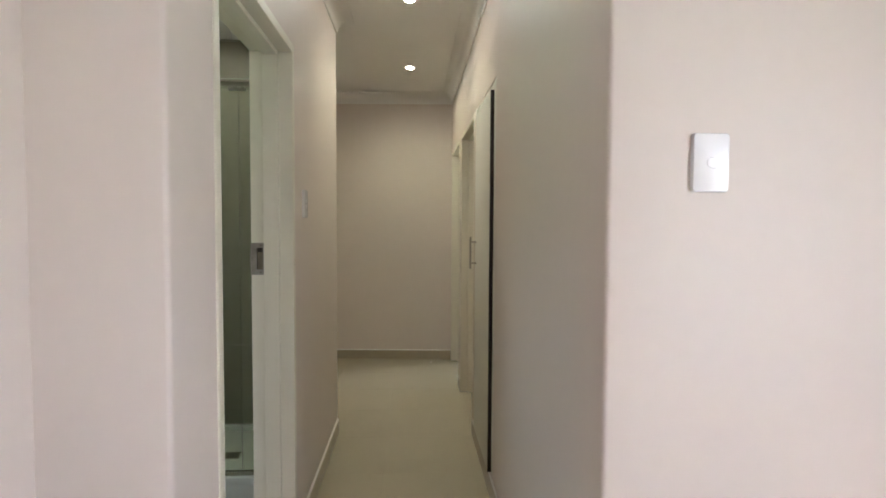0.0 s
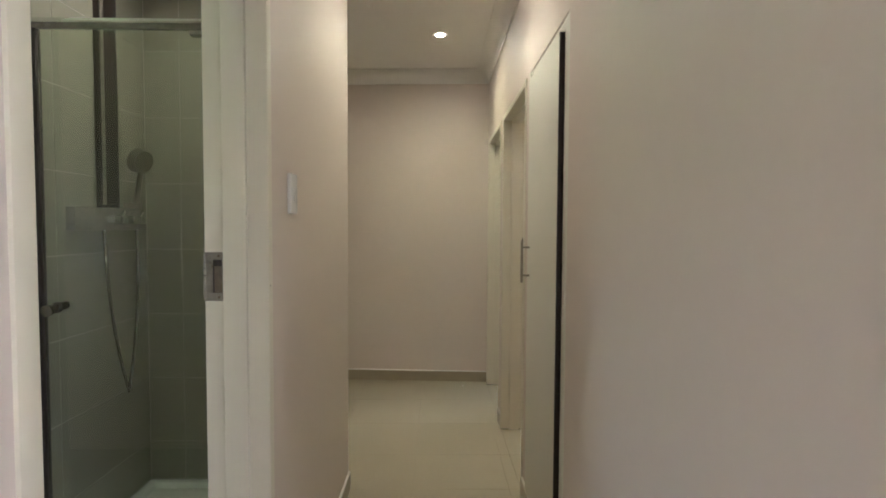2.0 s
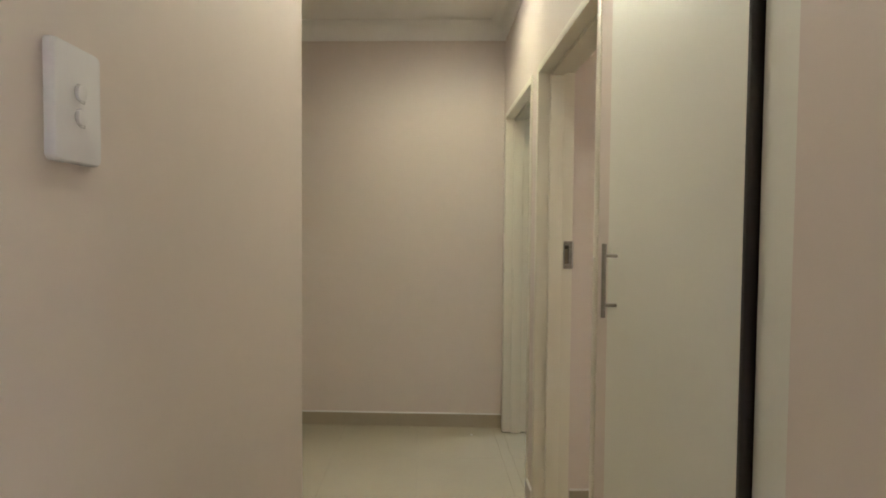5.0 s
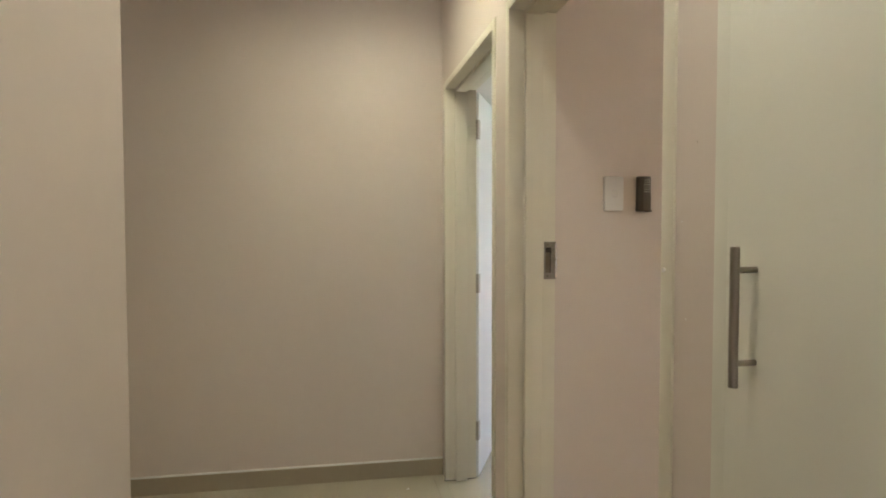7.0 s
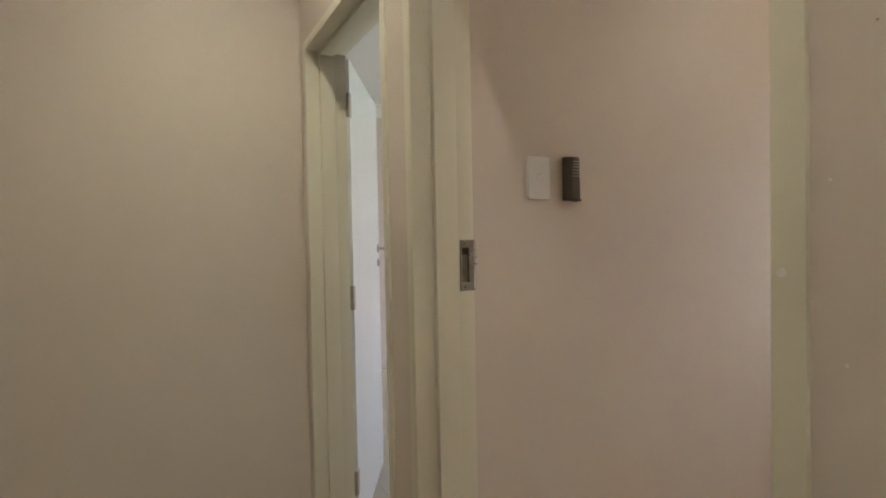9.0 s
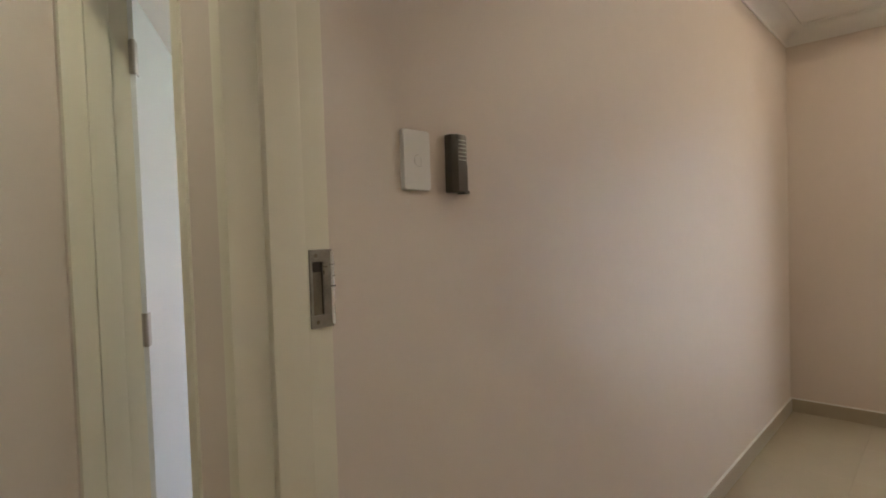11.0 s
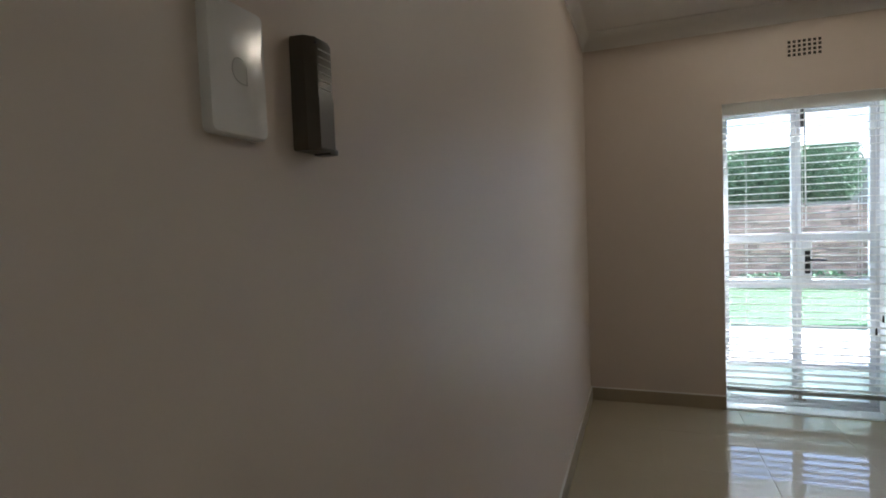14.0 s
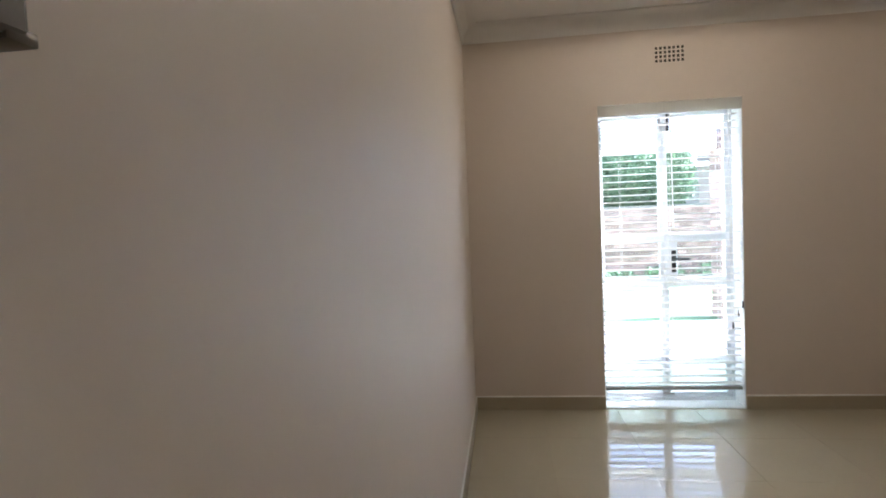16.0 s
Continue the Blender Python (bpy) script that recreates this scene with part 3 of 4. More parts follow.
tray = thing("shower_tray", "white acrylic shower tray with a square drain", "shower tray", (-0.63, 3.6, 0))
ti = Matrix.Translation(-Vector(tray.location))
bm = bmesh.new()
box(bm, (BX, 3.215, 0.0), (XL - TH - 0.002, BY - 0.009, 0.085), 0.008)
bm.transform(ti)
part("basin", bm, ACRYL, tray)
bm = bmesh.new()
for a, b in (((BX + 0.002, 3.213, 0.078), (-0.224, 3.262, 0.118)), ((BX + 0.002, BY - 0.05, 0.078), (-0.224, BY - 0.012, 0.118)),
             ((BX + 0.001, 3.25, 0.078), (BX + 0.04, BY - 0.04, 0.1175)), ((-0.265, 3.25, 0.078), (-0.225, BY - 0.04, 0.1175))):
    box(bm, a, b, 0.01)
bm.transform(ti)
part("rim", bm, ACRYL, tray)
bm = bmesh.new()
box(bm, (-0.63, 3.50, 0.084), (-0.53, 3.59, 0.0885), 0.001)
bm.transform(ti)
dr = part("drain", bm, STEEL, tray, "square steel drain grate")
bm = bmesh.new()
for k in range(5):
    box(bm, (-0.62, 3.512 + 0.015 * k, 0.0886), (-0.54, 3.518 + 0.015 * k, 0.0892))
bm.transform(ti)
part("drain_slot", bm, DARKHOLE, dr)

scr = thing("shower_screen", "greenish glass shower door in a chrome frame", "shower screen", (-0.63, 3.24, 0.118))
si = Matrix.Translation(-Vector(scr.location))


def spart(name, mat, prs, label="", bevel=0.002):
    bm = bmesh.new()
    for a, b in prs:
        box(bm, a, b, bevel)
    bm.transform(si)
    return part(name, bm, mat, scr, label)


door_pane = spart("door_pane", SHOWERGLASS, [((-0.995, 3.237, 0.14), (-0.425, 3.243, 2.04))], "greenish glass door", 0.0)
side_pane = spart("fixed_pane", SHOWERGLASS, [((-0.421, 3.237, 0.14), (-0.23, 3.243, 2.04))], "greenish fixed glass", 0.0)
for pn in (door_pane, side_pane):
    pn.visible_shadow = False
spart("top_rail", CHROME, [((-1.018, 3.225, 2.058), (-0.222, 3.255, 2.074))], "slim chrome top rail")
spart("top_seal", WORN, [((-1.016, 3.230, 2.0405), (-0.224, 3.250, 2.0575))], "grey top seal", 0.001)
spart("bottom_rail", CHROME, [((-1.018, 3.225, 0.1185), (-0.222, 3.255, 0.14))], "chrome bottom rail")
spart("wall_profile", EDGING, [((-1.018, 3.226, 0.1405), (-0.996, 3.254, 2.0395))], "dark wall profile")
spart("pivot", WORN, [((-0.47, 3.222, 2.02), (-0.39, 3.258, 2.034))])
bm = bmesh.new()
rod(bm, (-0.950, 3.2365, 1.075), (-0.950, 3.232, 1.075), 0.020, 20)
rod(bm, (-0.950, 3.232, 1.075), (-0.950, 3.200, 1.072), 0.013, 20)
rod(bm, (-0.950, 3.200, 1.072), (-0.950, 3.180, 1.070), 0.018, 20, 0.020)
rod(bm, (-0.950, 3.244, 1.075), (-0.950, 3.280, 1.078), 0.014, 20)
bm.transform(si)
part("door_knob", bm, HOSE, scr, "round chrome knob")

mix = thing("shower_mixer", "chrome shower mixer with hand shower, hose and riser rail", "shower mixer", (BX, 3.65, 1.39))
mi = Matrix.Translation(-Vector(mix.location))


def mpart(name, mat, build, label=""):
    bm = bmesh.new()
    build(bm)
    bm.transform(mi)
    return part(name, bm, mat, mix, label)


mpart("backplate", WORN, lambda b: box(b, (BX, 3.39, 1.345), (BX + 0.035, 3.83, 1.435), 0.004))


for y in (3.605, 3.745):
    def tap(b):
        rod(b, (BX + 0.035, y, 1.388), (BX + 0.062, y, 1.388), 0.014, 16)
        rod(b, (BX + 0.066, y - 0.050, 1.390), (BX + 0.066, y - 0.006, 1.388), 0.018, 18)
        rod(b, (BX + 0.066, y - 0.006, 1.388), (BX + 0.066, y + 0.002, 1.388), 0.013, 18)
        rod(b, (BX + 0.066, y + 0.002, 1.388), (BX + 0.066, y + 0.048, 1.386), 0.020, 18, 0.017)
        rod(b, (BX + 0.066, y + 0.030, 1.400), (BX + 0.074, y + 0.036, 1.424), 0.005, 10)
    mpart("tap", CHROME, tap)
mpart("riser_panel", EDGING, lambda b: box(b, (BX, 3.570, 1.436), (BX + 0.022, 3.695, 2.38), 0.004), "dark riser panel")
mpart("riser_strip", WORN, lambda b: box(b, (BX + 0.0205, 3.580, 1.45), (BX + 0.026, 3.600, 2.37), 0.002))
hose = []
for k in range(33):
    u = k / 16 - 1
    d = 1 - abs(u)
    hose.append((BX + 0.05 + 0.02 * d, 3.653 + 0.116 * math.copysign(1 - d ** 2.2, u), 1.345 - 0.70 * d))
mpart("hose", HOSE, lambda b: tube(b, hose, 0.0065, 10), "chrome hose hanging in a loop")


def handset(b):
    rod(b, (BX + 0.05, 3.767, 1.45), (BX + 0.075, 3.767, 1.60), 0.012, 14)
    rod(b, (BX + 0.060, 3.767, 1.655), (BX + 0.095, 3.757, 1.645), 0.055, 26, 0.050)
    box(b, (BX + 0.0, 3.752, 1.44), (BX + 0.07, 3.782, 1.465), 0.004)


mpart("hand_shower", HANDLE, handset, "grey-chrome hand shower")

# ---- bedroom glazed door ----
gx0, gx1 = XW + 0.155, XW + 0.205
gdoor = thing("window_1", "white aluminium double glazed door to the garden", "glazed door", (gx0, 3.59, 0), kind="structure")
gi = Matrix.Translation(-Vector(gdoor.location))


def gpart(name, mat, prs, label="", bevel=0.003, parent=None):
    bm = bmesh.new()
    for a, b in prs:
        box(bm, a, b, bevel)
    bm.transform(gi)
    return part(name, bm, mat, parent or gdoor, label)


gpart("door_frame", ALU, [((gx0, 3.14, 0.0), (gx1, 3.160, 2.03))])
gpart("door_frame", ALU, [((gx0, 4.02, 0.0), (gx1, 4.04, 2.03))])
gpart("door_frame", ALU, [((gx0, 3.161, 1.985), (gx1, 4.019, 2.03))])
gpart("threshold", ALU, [((gx0 - 0.004, 3.14, 0.0), (gx1 + 0.01, 4.04, 0.03))])
for a, b, wa, wb in ((3.162, 3.588, 0.030, 0.026), (3.592, 4.018, 0.026, 0.030)):
    for s0, s1 in ((a, a + wa), (b - wb, b)):
        gpart("stile", ALU, [((gx0 + 0.006, s0, 0.032), (gx1 - 0.006, s1, 1.983))])
    gpart("rail", ALU, [((gx0 + 0.007, a + wa + 0.0002, 1.958), (gx1 - 0.007, b - wb - 0.0002, 1.982))])
    gpart("rail", ALU, [((gx0 + 0.007, a + wa + 0.0002, 0.033), (gx1 - 0.007, b - wb - 0.0002, 0.062))])
    gpart("rail", ALU, [((gx0 + 0.007, a + wa + 0.0002, 0.278), (gx1 - 0.007, b - wb - 0.0002, 0.300))])
    gpart("kick_panel", PANEL, [((gx0 + 0.022, a + wa + 0.0005, 0.064), (gx0 + 0.027, b - wb - 0.0005, 0.276))], "pale obscure lower panel", 0.0)
    gpart("rail", ALU, [((gx0 + 0.007, a + wa + 0.0002, 1.112), (gx1 - 0.007, b - wb - 0.0002, 1.170))])
    gpart("rail", ALU, [((gx0 + 0.007, a + wa + 0.0002, 0.800), (gx1 - 0.007, b - wb - 0.0002, 0.860))])
    for z0, z1 in ((0.302, 0.798), (0.862, 1.110), (1.172, 1.956)):
        pn = gpart("pane", GLASS, [((gx0 + 0.022, a + wa + 0.0005, z0), (gx0 + 0.027, b - wb - 0.0005, z1))], "", 0.0)
        pn.visible_shadow = False
gpart("lock_box", ALU, [((gx0 + 0.004, 3.503, 0.862), (gx1 - 0.004, 3.5618, 1.110))])
hd = gpart("lock_plate", BLACK, [((gx0 - 0.004, 3.515, 0.90), (gx0 + 0.006, 3.545, 1.05))], "black lock plate")
bm = bmesh.new()
rod(bm, (gx0 - 0.004, 3.530, 0.995), (gx0 - 0.05, 3.530, 0.995), 0.008, 12)
rod(bm, (gx0 - 0.05, 3.536, 0.995), (gx0 - 0.05, 3.44, 0.990), 0.008, 12)
bm.transform(gi)
part("lever", bm, BLACK, hd)
gpart("closer", BLACK, [((gx0 - 0.012, 3.545, 1.86), (gx0 + 0.005, 3.565, 1.975))], "dark bolt")
bolt = gpart("foot_bolt", STEEL, [((gx0 - 0.010, 3.545, 0.050), (gx0 + 0.005, 3.615, 0.062)), ((gx0 - 0.014, 3.572, 0.062), (gx0 - 0.002, 3.586, 0.095))], "small steel foot bolt", 0.002)
structure("window_sill", ALU, [((XW + 0.004, 3.142, 0.0005), (gx0 - 0.005, 4.038, 0.008))], "pale threshold slab under the glazed door", "sill")

REV = material("white_reveal_paint", (0.82, 0.82, 0.81), 0.5, vary=0.02, scale=3, bump=0.0004, bump_scale=40)
structure("trim_reveal", REV, [((XW + 0.001, GD[0] + 0.0002, 0.009), (gx0 - 0.0005, GD[0] + 0.0040, 2.026)),
                               ((XW + 0.001, GD[1] - 0.0040, 0.009), (gx0 - 0.0005, GD[1] - 0.0002, 2.026)),
                               ((XW + 0.001, GD[0] + 0.0041, 2.0262), (gx0 - 0.0005, GD[1] - 0.0041, 2.0298))],
          "white painted reveal round the glazed door", "reveal")

# venetian blind
bl = thing("venetian_blind", "white venetian blind lowered over the glazed door, slats open", "blind", (XW + 0.045, 3.59, 2.02))
bi = Matrix.Translation(-Vector(bl.location))


def bpart(name, mat, build, label="", parent=None):
    bm = bmesh.new()
    build(bm)
    bm.transform(bi)
    return part(name, bm, mat, parent or bl, label)


bx = XW + 0.045
bpart("valance", SLAT, lambda b: box(b, (XW + 0.004, 3.146, 1.955), (XW + 0.018, 4.034, 2.026), 0.002))
bpart("headrail", ALU, lambda b: box(b, (XW + 0.02, 3.15, 1.965), (XW + 0.07, 4.03, 2.02), 0.003))
SLATS, ZB, ZT = 40, 0.165, 1.935
sl_bm = bmesh.new()
prev = None
for k in range(7):
    u = -0.025 + 0.05 * k / 6
    h = 0.0028 * (1 - (u / 0.025) ** 2)
    row = [sl_bm.verts.new((u, y, h + dz)) for y, dz in ((-0.437, 0), (0.437, 0), (0.437, -0.0026), (-0.437, -0.0026))]
    if prev:
        for i in range(4):
            sl_bm.faces.new((prev[i], prev[(i + 1) % 4], row[(i + 1) % 4], row[i]))
    else:
        sl_bm.faces.new(row)
    prev = row
sl_bm.faces.new(list(reversed(prev)))
slat_mesh = mesh_of("slat", sl_bm, SLAT, True)
for k in range(SLATS):
    z = ZB + (ZT - ZB) * k / (SLATS - 1)
    s = new("slat", slat_mesh)
    s.parent = bl
    s.matrix_basis = bi @ pose(bx, 3.59, z, random.uniform(-0.15, 0.15), -2 + random.uniform(-1.2, 1.2), 0)
# white rail coloured grey: the shade on its backlit face is in the colour
bpart("bottom_rail", RIM_AND_SHADE, lambda b: box(b, (bx - 0.026, 3.152, 0.122), (bx + 0.026, 4.028, 0.142), 0.004))
for y in (3.28, 3.59, 3.90):
    for dx in (-0.027, 0.027):
        bpart("ladder_cord", SLAT, lambda b: rod(b, (bx + dx, y, 0.14), (bx + dx, y, 1.97), 0.0009, 6))
bpart("tilt_wand", SLAT, lambda b: rod(b, (XW + 0.012, 3.578, 1.95), (XW + 0.008, 3.574, 1.21), 0.004, 10), "white tilt wand")
for y, z in ((3.150, 0.69), (3.177, 0.635), (3.212, 0.555)):
    bpart("pull_cord", SLAT, lambda b: tube(b, [(XW + 0.012, 3.225, 1.95), (XW + 0.010, 3.222, 1.3), (XW + 0.008, y, z + 0.02)], 0.0012, 6))
    bpart("tassel", EDGING, lambda b: rod(b, (XW + 0.008, y, z - 0.022), (XW + 0.008, y, z + 0.022), 0.006, 12, 0.004), "dark cord tassel")

# ---- air vent ----
vent = thing("air_vent", "painted air brick grille with rows of dark square holes", "air vent", (XW, 3.568, 2.33))
vy0, vy1, vz0, vz1 = 3.484, 3.674, 2.276, 2.384
cols, rows_n = 7, 4
bm = bmesh.new()
py, pz = (vy1 - vy0) / cols, (vz1 - vz0) / rows_n
hy2, hz2 = py * 0.31, pz * 0.33
for c in range(cols):
    yc = vy0 + py * (c + 0.5)
    box(bm, (XW - 0.003, vy0 + py * c, vz0), (XW, yc - hy2, vz1))
    box(bm, (XW - 0.003, yc + hy2, vz0), (XW, vy0 + py * (c + 1), vz1))
    for r in range(rows_n + 1):
        za = vz0 if r == 0 else vz0 + pz * (r - 0.5) + hz2
        zb = vz1 if r == rows_n else vz0 + pz * (r + 0.5) - hz2
        box(bm, (XW - 0.003, yc - hy2, za), (XW, yc + hy2, zb))
bm.transform(Matrix.Translation(-Vector(vent.location)))
part("grille", bm, PAINT, vent, smooth=False)
for c in range(cols):
    for r in range(rows_n):
        bm = bmesh.new()
        yc, zc = vy0 + py * (c + 0.5), vz0 + pz * (r + 0.5)
        box(bm, (XW - 0.0012, yc - hy2, zc - hz2), (XW - 0.0002, yc + hy2, zc + hz2))
        bm.transform(Matrix.Translation(-Vector(vent.location)))
        part("hole", bm, DARKHOLE, vent, smooth=False)

# ---- garden ----
structure("ground", GRASS, [((-400, -400, -0.6), (400, 400, -0.40))], "flat ground reaching the horizon", "ground")
structure("lawn", GRASS, [((7.90, -20, -0.5), (12.0, 20, -0.0535))], "green lawn in front of the brick wall", "lawn")
structure("patio", PAVE, [((XW + 0.221, -12, -0.5), (7.985, 16, -0.05))], "pale paved patio outside the glazed door", "paving")


def brick_block(bm, x0, x1, y0, y1, z0, z1, seed):
    rng = random.Random(seed)
    rows = int((z1 - z0) / 0.078)
    for r in range(rows):
        y = y0 - (0.115 if r % 2 else 0)
        while y < y1:
            a, b = max(y, y0), min(y + 0.22, y1)
            if b - a > 0.03:
                j = rng.uniform(-0.012, 0.012)
                bmesh.ops.create_cube(bm, size=1, matrix=Matrix.LocRotScale(((x0 + x1) / 2 + j, (a + b) / 2, z0 + 0.078 * (r + 0.5)), None, (x1 - x0, b - a, 0.067 + rng.uniform(-0.004, 0.004))))
            y += 0.232


gw = thing("garden_wall", "weathered brown brick garden wall behind the lawn", "garden wall", (12.1, 1.5, -0.06))
bm = bmesh.new()
for s in range(4):
    sub = bmesh.new()
    brick_block(sub, 12.0, 12.22, -5 + 3 * s, -2.01 + 3 * s, -0.06, 1.49, s)
    me = bpy.data.meshes.new("tmp")
    sub.to_mesh(me)
    sub.free()
    bm.from_mesh(me)
    bpy.data.meshes.remove(me)
bm.transform(Matrix.Translation(-Vector(gw.location)))
tagged(part("bricks", bm, BRICK, gw, smooth=False), kind="stuff")
bm = bmesh.new()
box(bm, (12.012, -5, -0.06), (12.208, 7, 1.475))
bm.transform(Matrix.Translation(-Vector(gw.location)))
part("mortar", bm, MORTAR, gw)

pil = thing("brick_pillar", "brown face-brick pillar carrying the patio beam", "pillar", (8.2, 1.83, -0.055))
bm = bmesh.new()
brick_block(bm, 8.03, 8.37, 1.66, 2.0, -0.055, 2.36, 9)
bm.transform(Matrix.Translation(-Vector(pil.location)))
tagged(part("bricks", bm, BRICK, pil, smooth=False), kind="stuff")
bm = bmesh.new()
box(bm, (8.042, 1.672, -0.055), (8.358, 1.988, 2.345))
bm.transform(Matrix.Translation(-Vector(pil.location)))
part("mortar", bm, MORTAR, pil)
beam = boxes("patio_beam", ALU, None, ((8.10, 2.002, 2.097), (8.30, 9.0, 2.30)), bevel=0.004)
tagged(beam, "white painted beam spanning the patio edge", "beam")
copy_thing(pil, Matrix.Translation((8.2, 9.17, -0.055)))


def leafy(name, label, centre, size, count, seed, mat, parent=None, leaf_size=0.062):
    """A crown of many small folded leaves inside an uneven volume."""
    rng = np.random.default_rng(seed)
    verts, faces = [], []
    made = 0
    while made < count:
        p = rng.uniform(-1, 1, 3)
        q = np.sign(p) * np.abs(p)
        edge = 1.0 + 0.28 * noise.noise(Vector((p[1] * 3 + seed, p[2] * 3, p[0] * 2)))
        if np.abs(q[0]) ** 3 + np.abs(q[1]) ** 4 + np.abs(q[2]) ** 3 > edge:
            continue
        if noise.noise(Vector((p[0] * 2.2, p[1] * 5.5 + seed, p[2] * 4))) < -0.22:
            continue
        c = Vector(centre) + Vector((p[0] * size[0], p[1] * size[1], p[2] * size[2]))
        e = Euler(rng.uniform(0, 6.28, 3)).to_matrix()
        s = leaf_size * rng.uniform(0.6, 1.3)
        k = len(verts)
        for v in ((-0.5, 0, 0), (0, -0.28, 0.06), (0.5, 0, 0), (0, 0.28, 0.06)):
            verts.append(c + e @ (Vector(v) * s))
        faces.append((k, k + 1, k + 2))
        faces.append((k, k + 2, k + 3))
        made += 1
    me = bpy.data.meshes.new(name)
    me.from_pydata([tuple(v) for v in verts], [], faces)
    me.materials.append(mat)
    ob = new(name, me)
    ob.parent = parent
    return ob


for ty, hh, cnt, sd in ((5.2, 0.68, 14000, 1), (3.5, 0.72, 22000, 2), (1.72, 0.71, 22000, 3), (-0.25, 0.22, 3600, 4)):
    shrub = thing("shrub", "dense green shrub growing above the brick wall", "shrub", (12.95 if sd < 4 else 12.4, ty, -0.4), group="shrubs behind the wall")
    bm = bmesh.new()
    for k in range(5):
        a = k * 1.26
        rod(bm, (0, 0, 0), (0.40 * math.cos(a), 0.55 * math.sin(a), 1.75 + 0.2 * (k % 2)), 0.06, 8, 0.02)
    part("trunk", bm, BARK, shrub)
    leafy("crown", "", (0, 0, 1.75 + hh), (0.62, 1.08 if sd < 4 else 0.6, hh), cnt, sd, FOLIAGE, shrub)
for k in range(9):
    y = 5.2 - k * 0.9
    plant = thing("border_plant", "low leafy plant at the foot of the brick wall", "plant", (11.75, y, -0.06), group="border plants")
    leafy("leaves", "", (0, 0, 0.12), (0.2, 0.42, 0.15 + 0.06 * (k % 3)), 260, 20 + k, FOLIAGE, plant, 0.10)

house = thing("outbuilding", "pale brick outbuilding with a corrugated roof behind the garden wall", "building", (18.5, -4.0, -0.4))
boxes("wall", FACEBRICK, house, ((-1.0, -4.0, 0), (2.5, 2.9, 3.05)))
bm = bmesh.new()
prev = None
for k in range(93):
    y = -4.3 + 7.4 * k / 92
    z = 0.02 * math.sin(k * math.pi / 2)
    row = [bm.verts.new(v) for v in ((-1.35, y, 3.36 + z), (2.8, y, 3.95 + z), (2.8, y, 3.93 + z), (-1.35, y, 3.34 + z))]
    if prev:
        for i in range(4):
            bm.faces.new((prev[i], prev[(i + 1) % 4], row[(i + 1) % 4], row[i]))
    else:
        bm.faces.new(row)
    prev = row
bm.faces.new(list(reversed(prev)))
part("roof", bm, ROOF, house, "grey corrugated roof sheet")
boxes("fascia", ROOF, house, ((-1.30, -4.25, 3.16), (-1.26, 3.05, 3.325)), label="dark fascia board")

# ---- tiles, last ----
bm = bmesh.new()
lo, hi, e = -0.5, 0.5, 0.0008
t1 = [bm.verts.new(v) for v in ((lo + e, lo + e, 0), (hi - e, lo + e, 0), (hi - e, hi - e, 0), (lo + e, hi - e, 0))]
t2 = [bm.verts.new(v) for v in ((lo, lo, -0.0015), (hi, lo, -0.0015), (hi, hi, -0.0015), (lo, hi, -0.0015))]
t3 = [bm.verts.new(v) for v in ((lo, lo, -0.01), (hi, lo, -0.01), (hi, hi, -0.01), (lo, hi, -0.01))]
bm.faces.new(t1)
for p, q in ((t1, t2), (t2, t3)):
    for k in range(4):
        bm.faces.new((p[k], q[k], q[(k + 1) % 4], p[(k + 1) % 4]))
floor_tile = mesh_of("tile", bm, TILE)


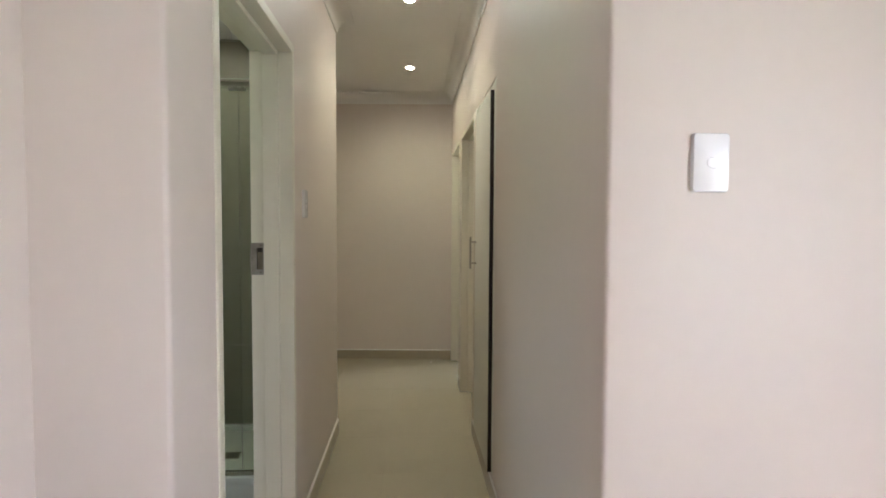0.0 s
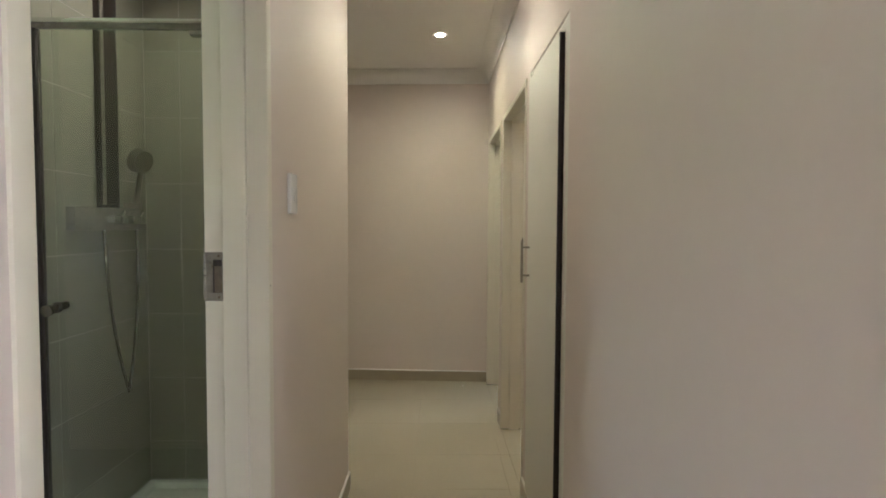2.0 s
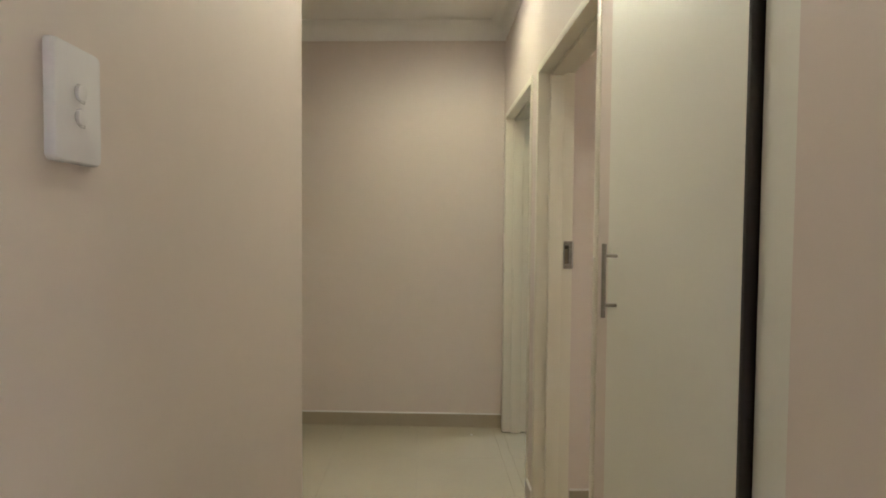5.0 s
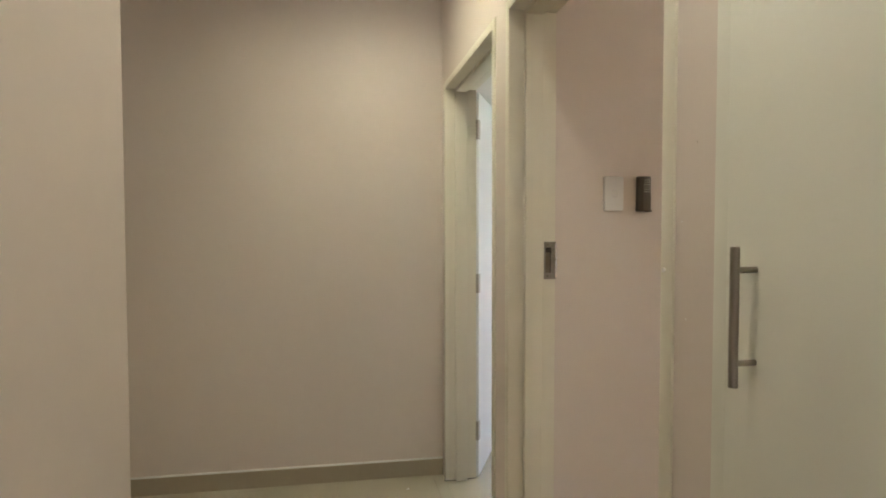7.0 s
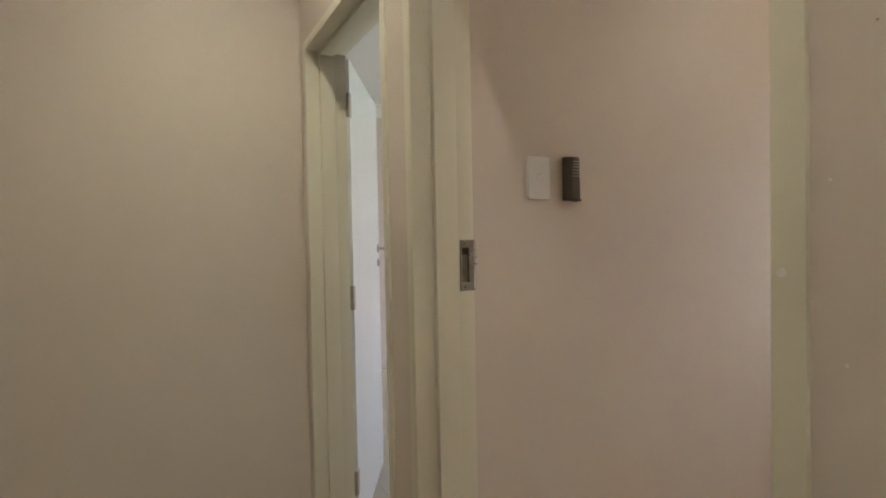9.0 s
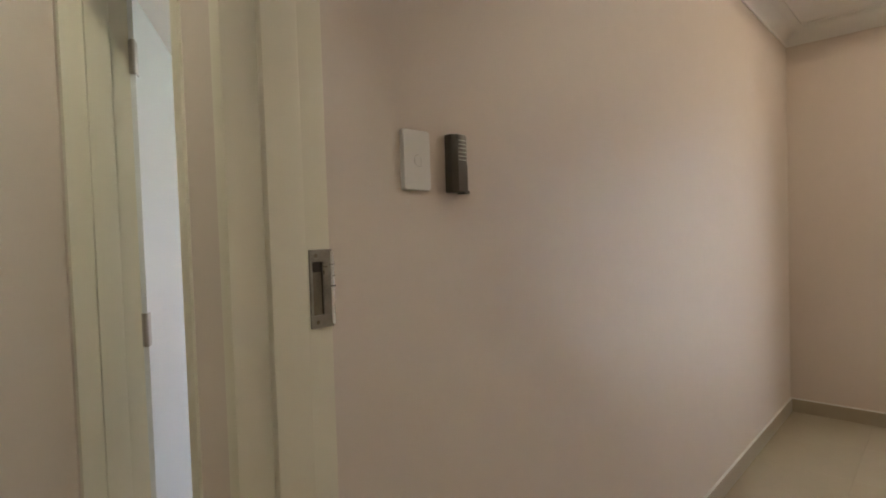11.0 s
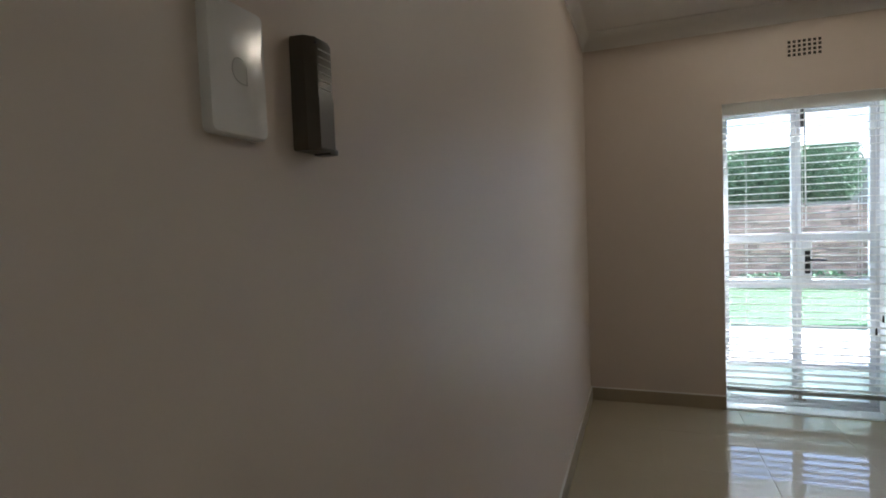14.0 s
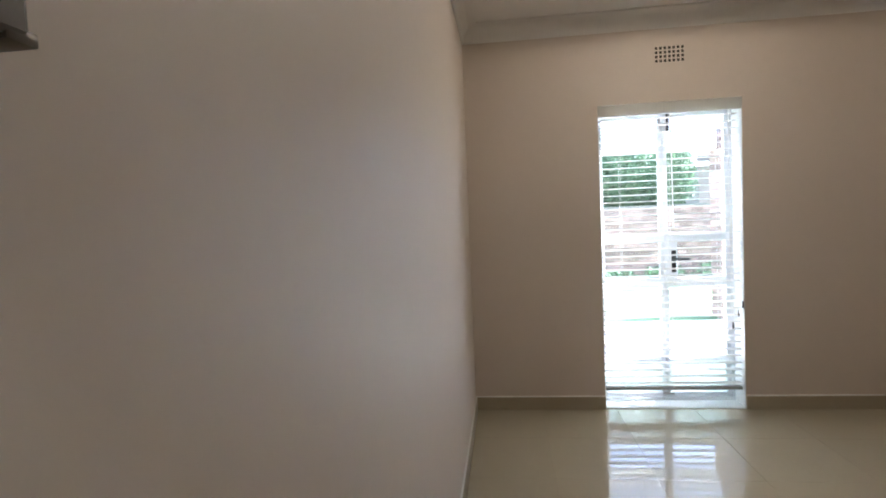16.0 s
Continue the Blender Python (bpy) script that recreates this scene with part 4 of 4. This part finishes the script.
def tiled(parent, x0, x1, y0, y1, ox=0.265, oy=4.47, s=0.5, gap=0.0009):
    kx0, kx1 = math.floor((x0 - ox) / s), math.ceil((x1 - ox) / s)
    ky0, ky1 = math.floor((y0 - oy) / s), math.ceil((y1 - oy) / s)
    for i in range(kx0, kx1):
        for j in range(ky0, ky1):
            a, b = max(ox + i * s, x0), min(ox + (i + 1) * s, x1)
            c, d = max(oy + j * s, y0), min(oy + (j + 1) * s, y1)
            if b - a < 0.02 or d - c < 0.02:
                continue
            o = new("tile", floor_tile)
            o.parent = parent
            o.location = ((a + b) / 2, (c + d) / 2, 0)
            o.scale = (b - a - gap, d - c - gap, 1)


def floor(name, rects, label):
    ob = structure(name, GROUT, [((a, c, -0.10), (b, d, -0.0025)) for a, b, c, d in rects], label, "floor")
    for r in rects:
        tiled(ob, *r)


floor("floor_front", [(-0.34, 2.5, -2.8, Y0)], "polished beige porcelain floor tiles of the front room")
floor("floor_corridor", [(XL, XR, Y0, YC), (-1.60, XR, YC, YW)], "polished beige porcelain floor tiles with thin joints in the corridor")
floor("floor_bedroom", [(XR, XW + 0.003, Y0 + TH, YB)], "glossy beige porcelain floor tiles with thin joints in the bedroom")
floor("floor_far_bedroom", [(XR, XW, YB + 0.115, 8.6)], "polished beige floor tiles of the far bedroom")
structure("floor_bath_sill", GROUT, [((XL - TH, BATH_D[0] - G, -0.1), (XL, BATH_D[1] + G, -0.0005))], "threshold in the bathroom doorway", "floor")

# wall tiles of the shower
bm = bmesh.new()
box(bm, (-0.5, -0.5, -0.5), (0.5, 0.5, 0.5))
for v in bm.verts:
    if v.co.x > 0:
        v.co.y *= 0.997
        v.co.z *= 0.995
wall_tile = mesh_of("tile", bm, BATH)
ZS = [0.118, 0.305, 0.62, 0.935, 1.25, 1.565, 1.88, 2.195, 2.49]
for z0, z1 in zip(ZS, ZS[1:]):
    for y0, y1 in ((3.105, 3.340), (3.340, 3.94)):
        o = new("tile", wall_tile)
        o.parent = w_west
        o.location = (BX - 0.004, (y0 + y1) / 2, (z0 + z1) / 2)
        o.scale = (0.008, y1 - y0 - 0.003, z1 - z0 - 0.003)
    for x0, x1 in ((BX, -0.853), (-0.853, -0.253), (-0.253, XL - TH)):
        o = new("tile", wall_tile)
        o.parent = w_north
        o.location = ((x0 + x1) / 2, BY - 0.003, (z0 + z1) / 2)
        o.rotation_euler = (0, 0, radians(-90))
        o.scale = (0.008, x1 - x0 - 0.003, z1 - z0 - 0.003)
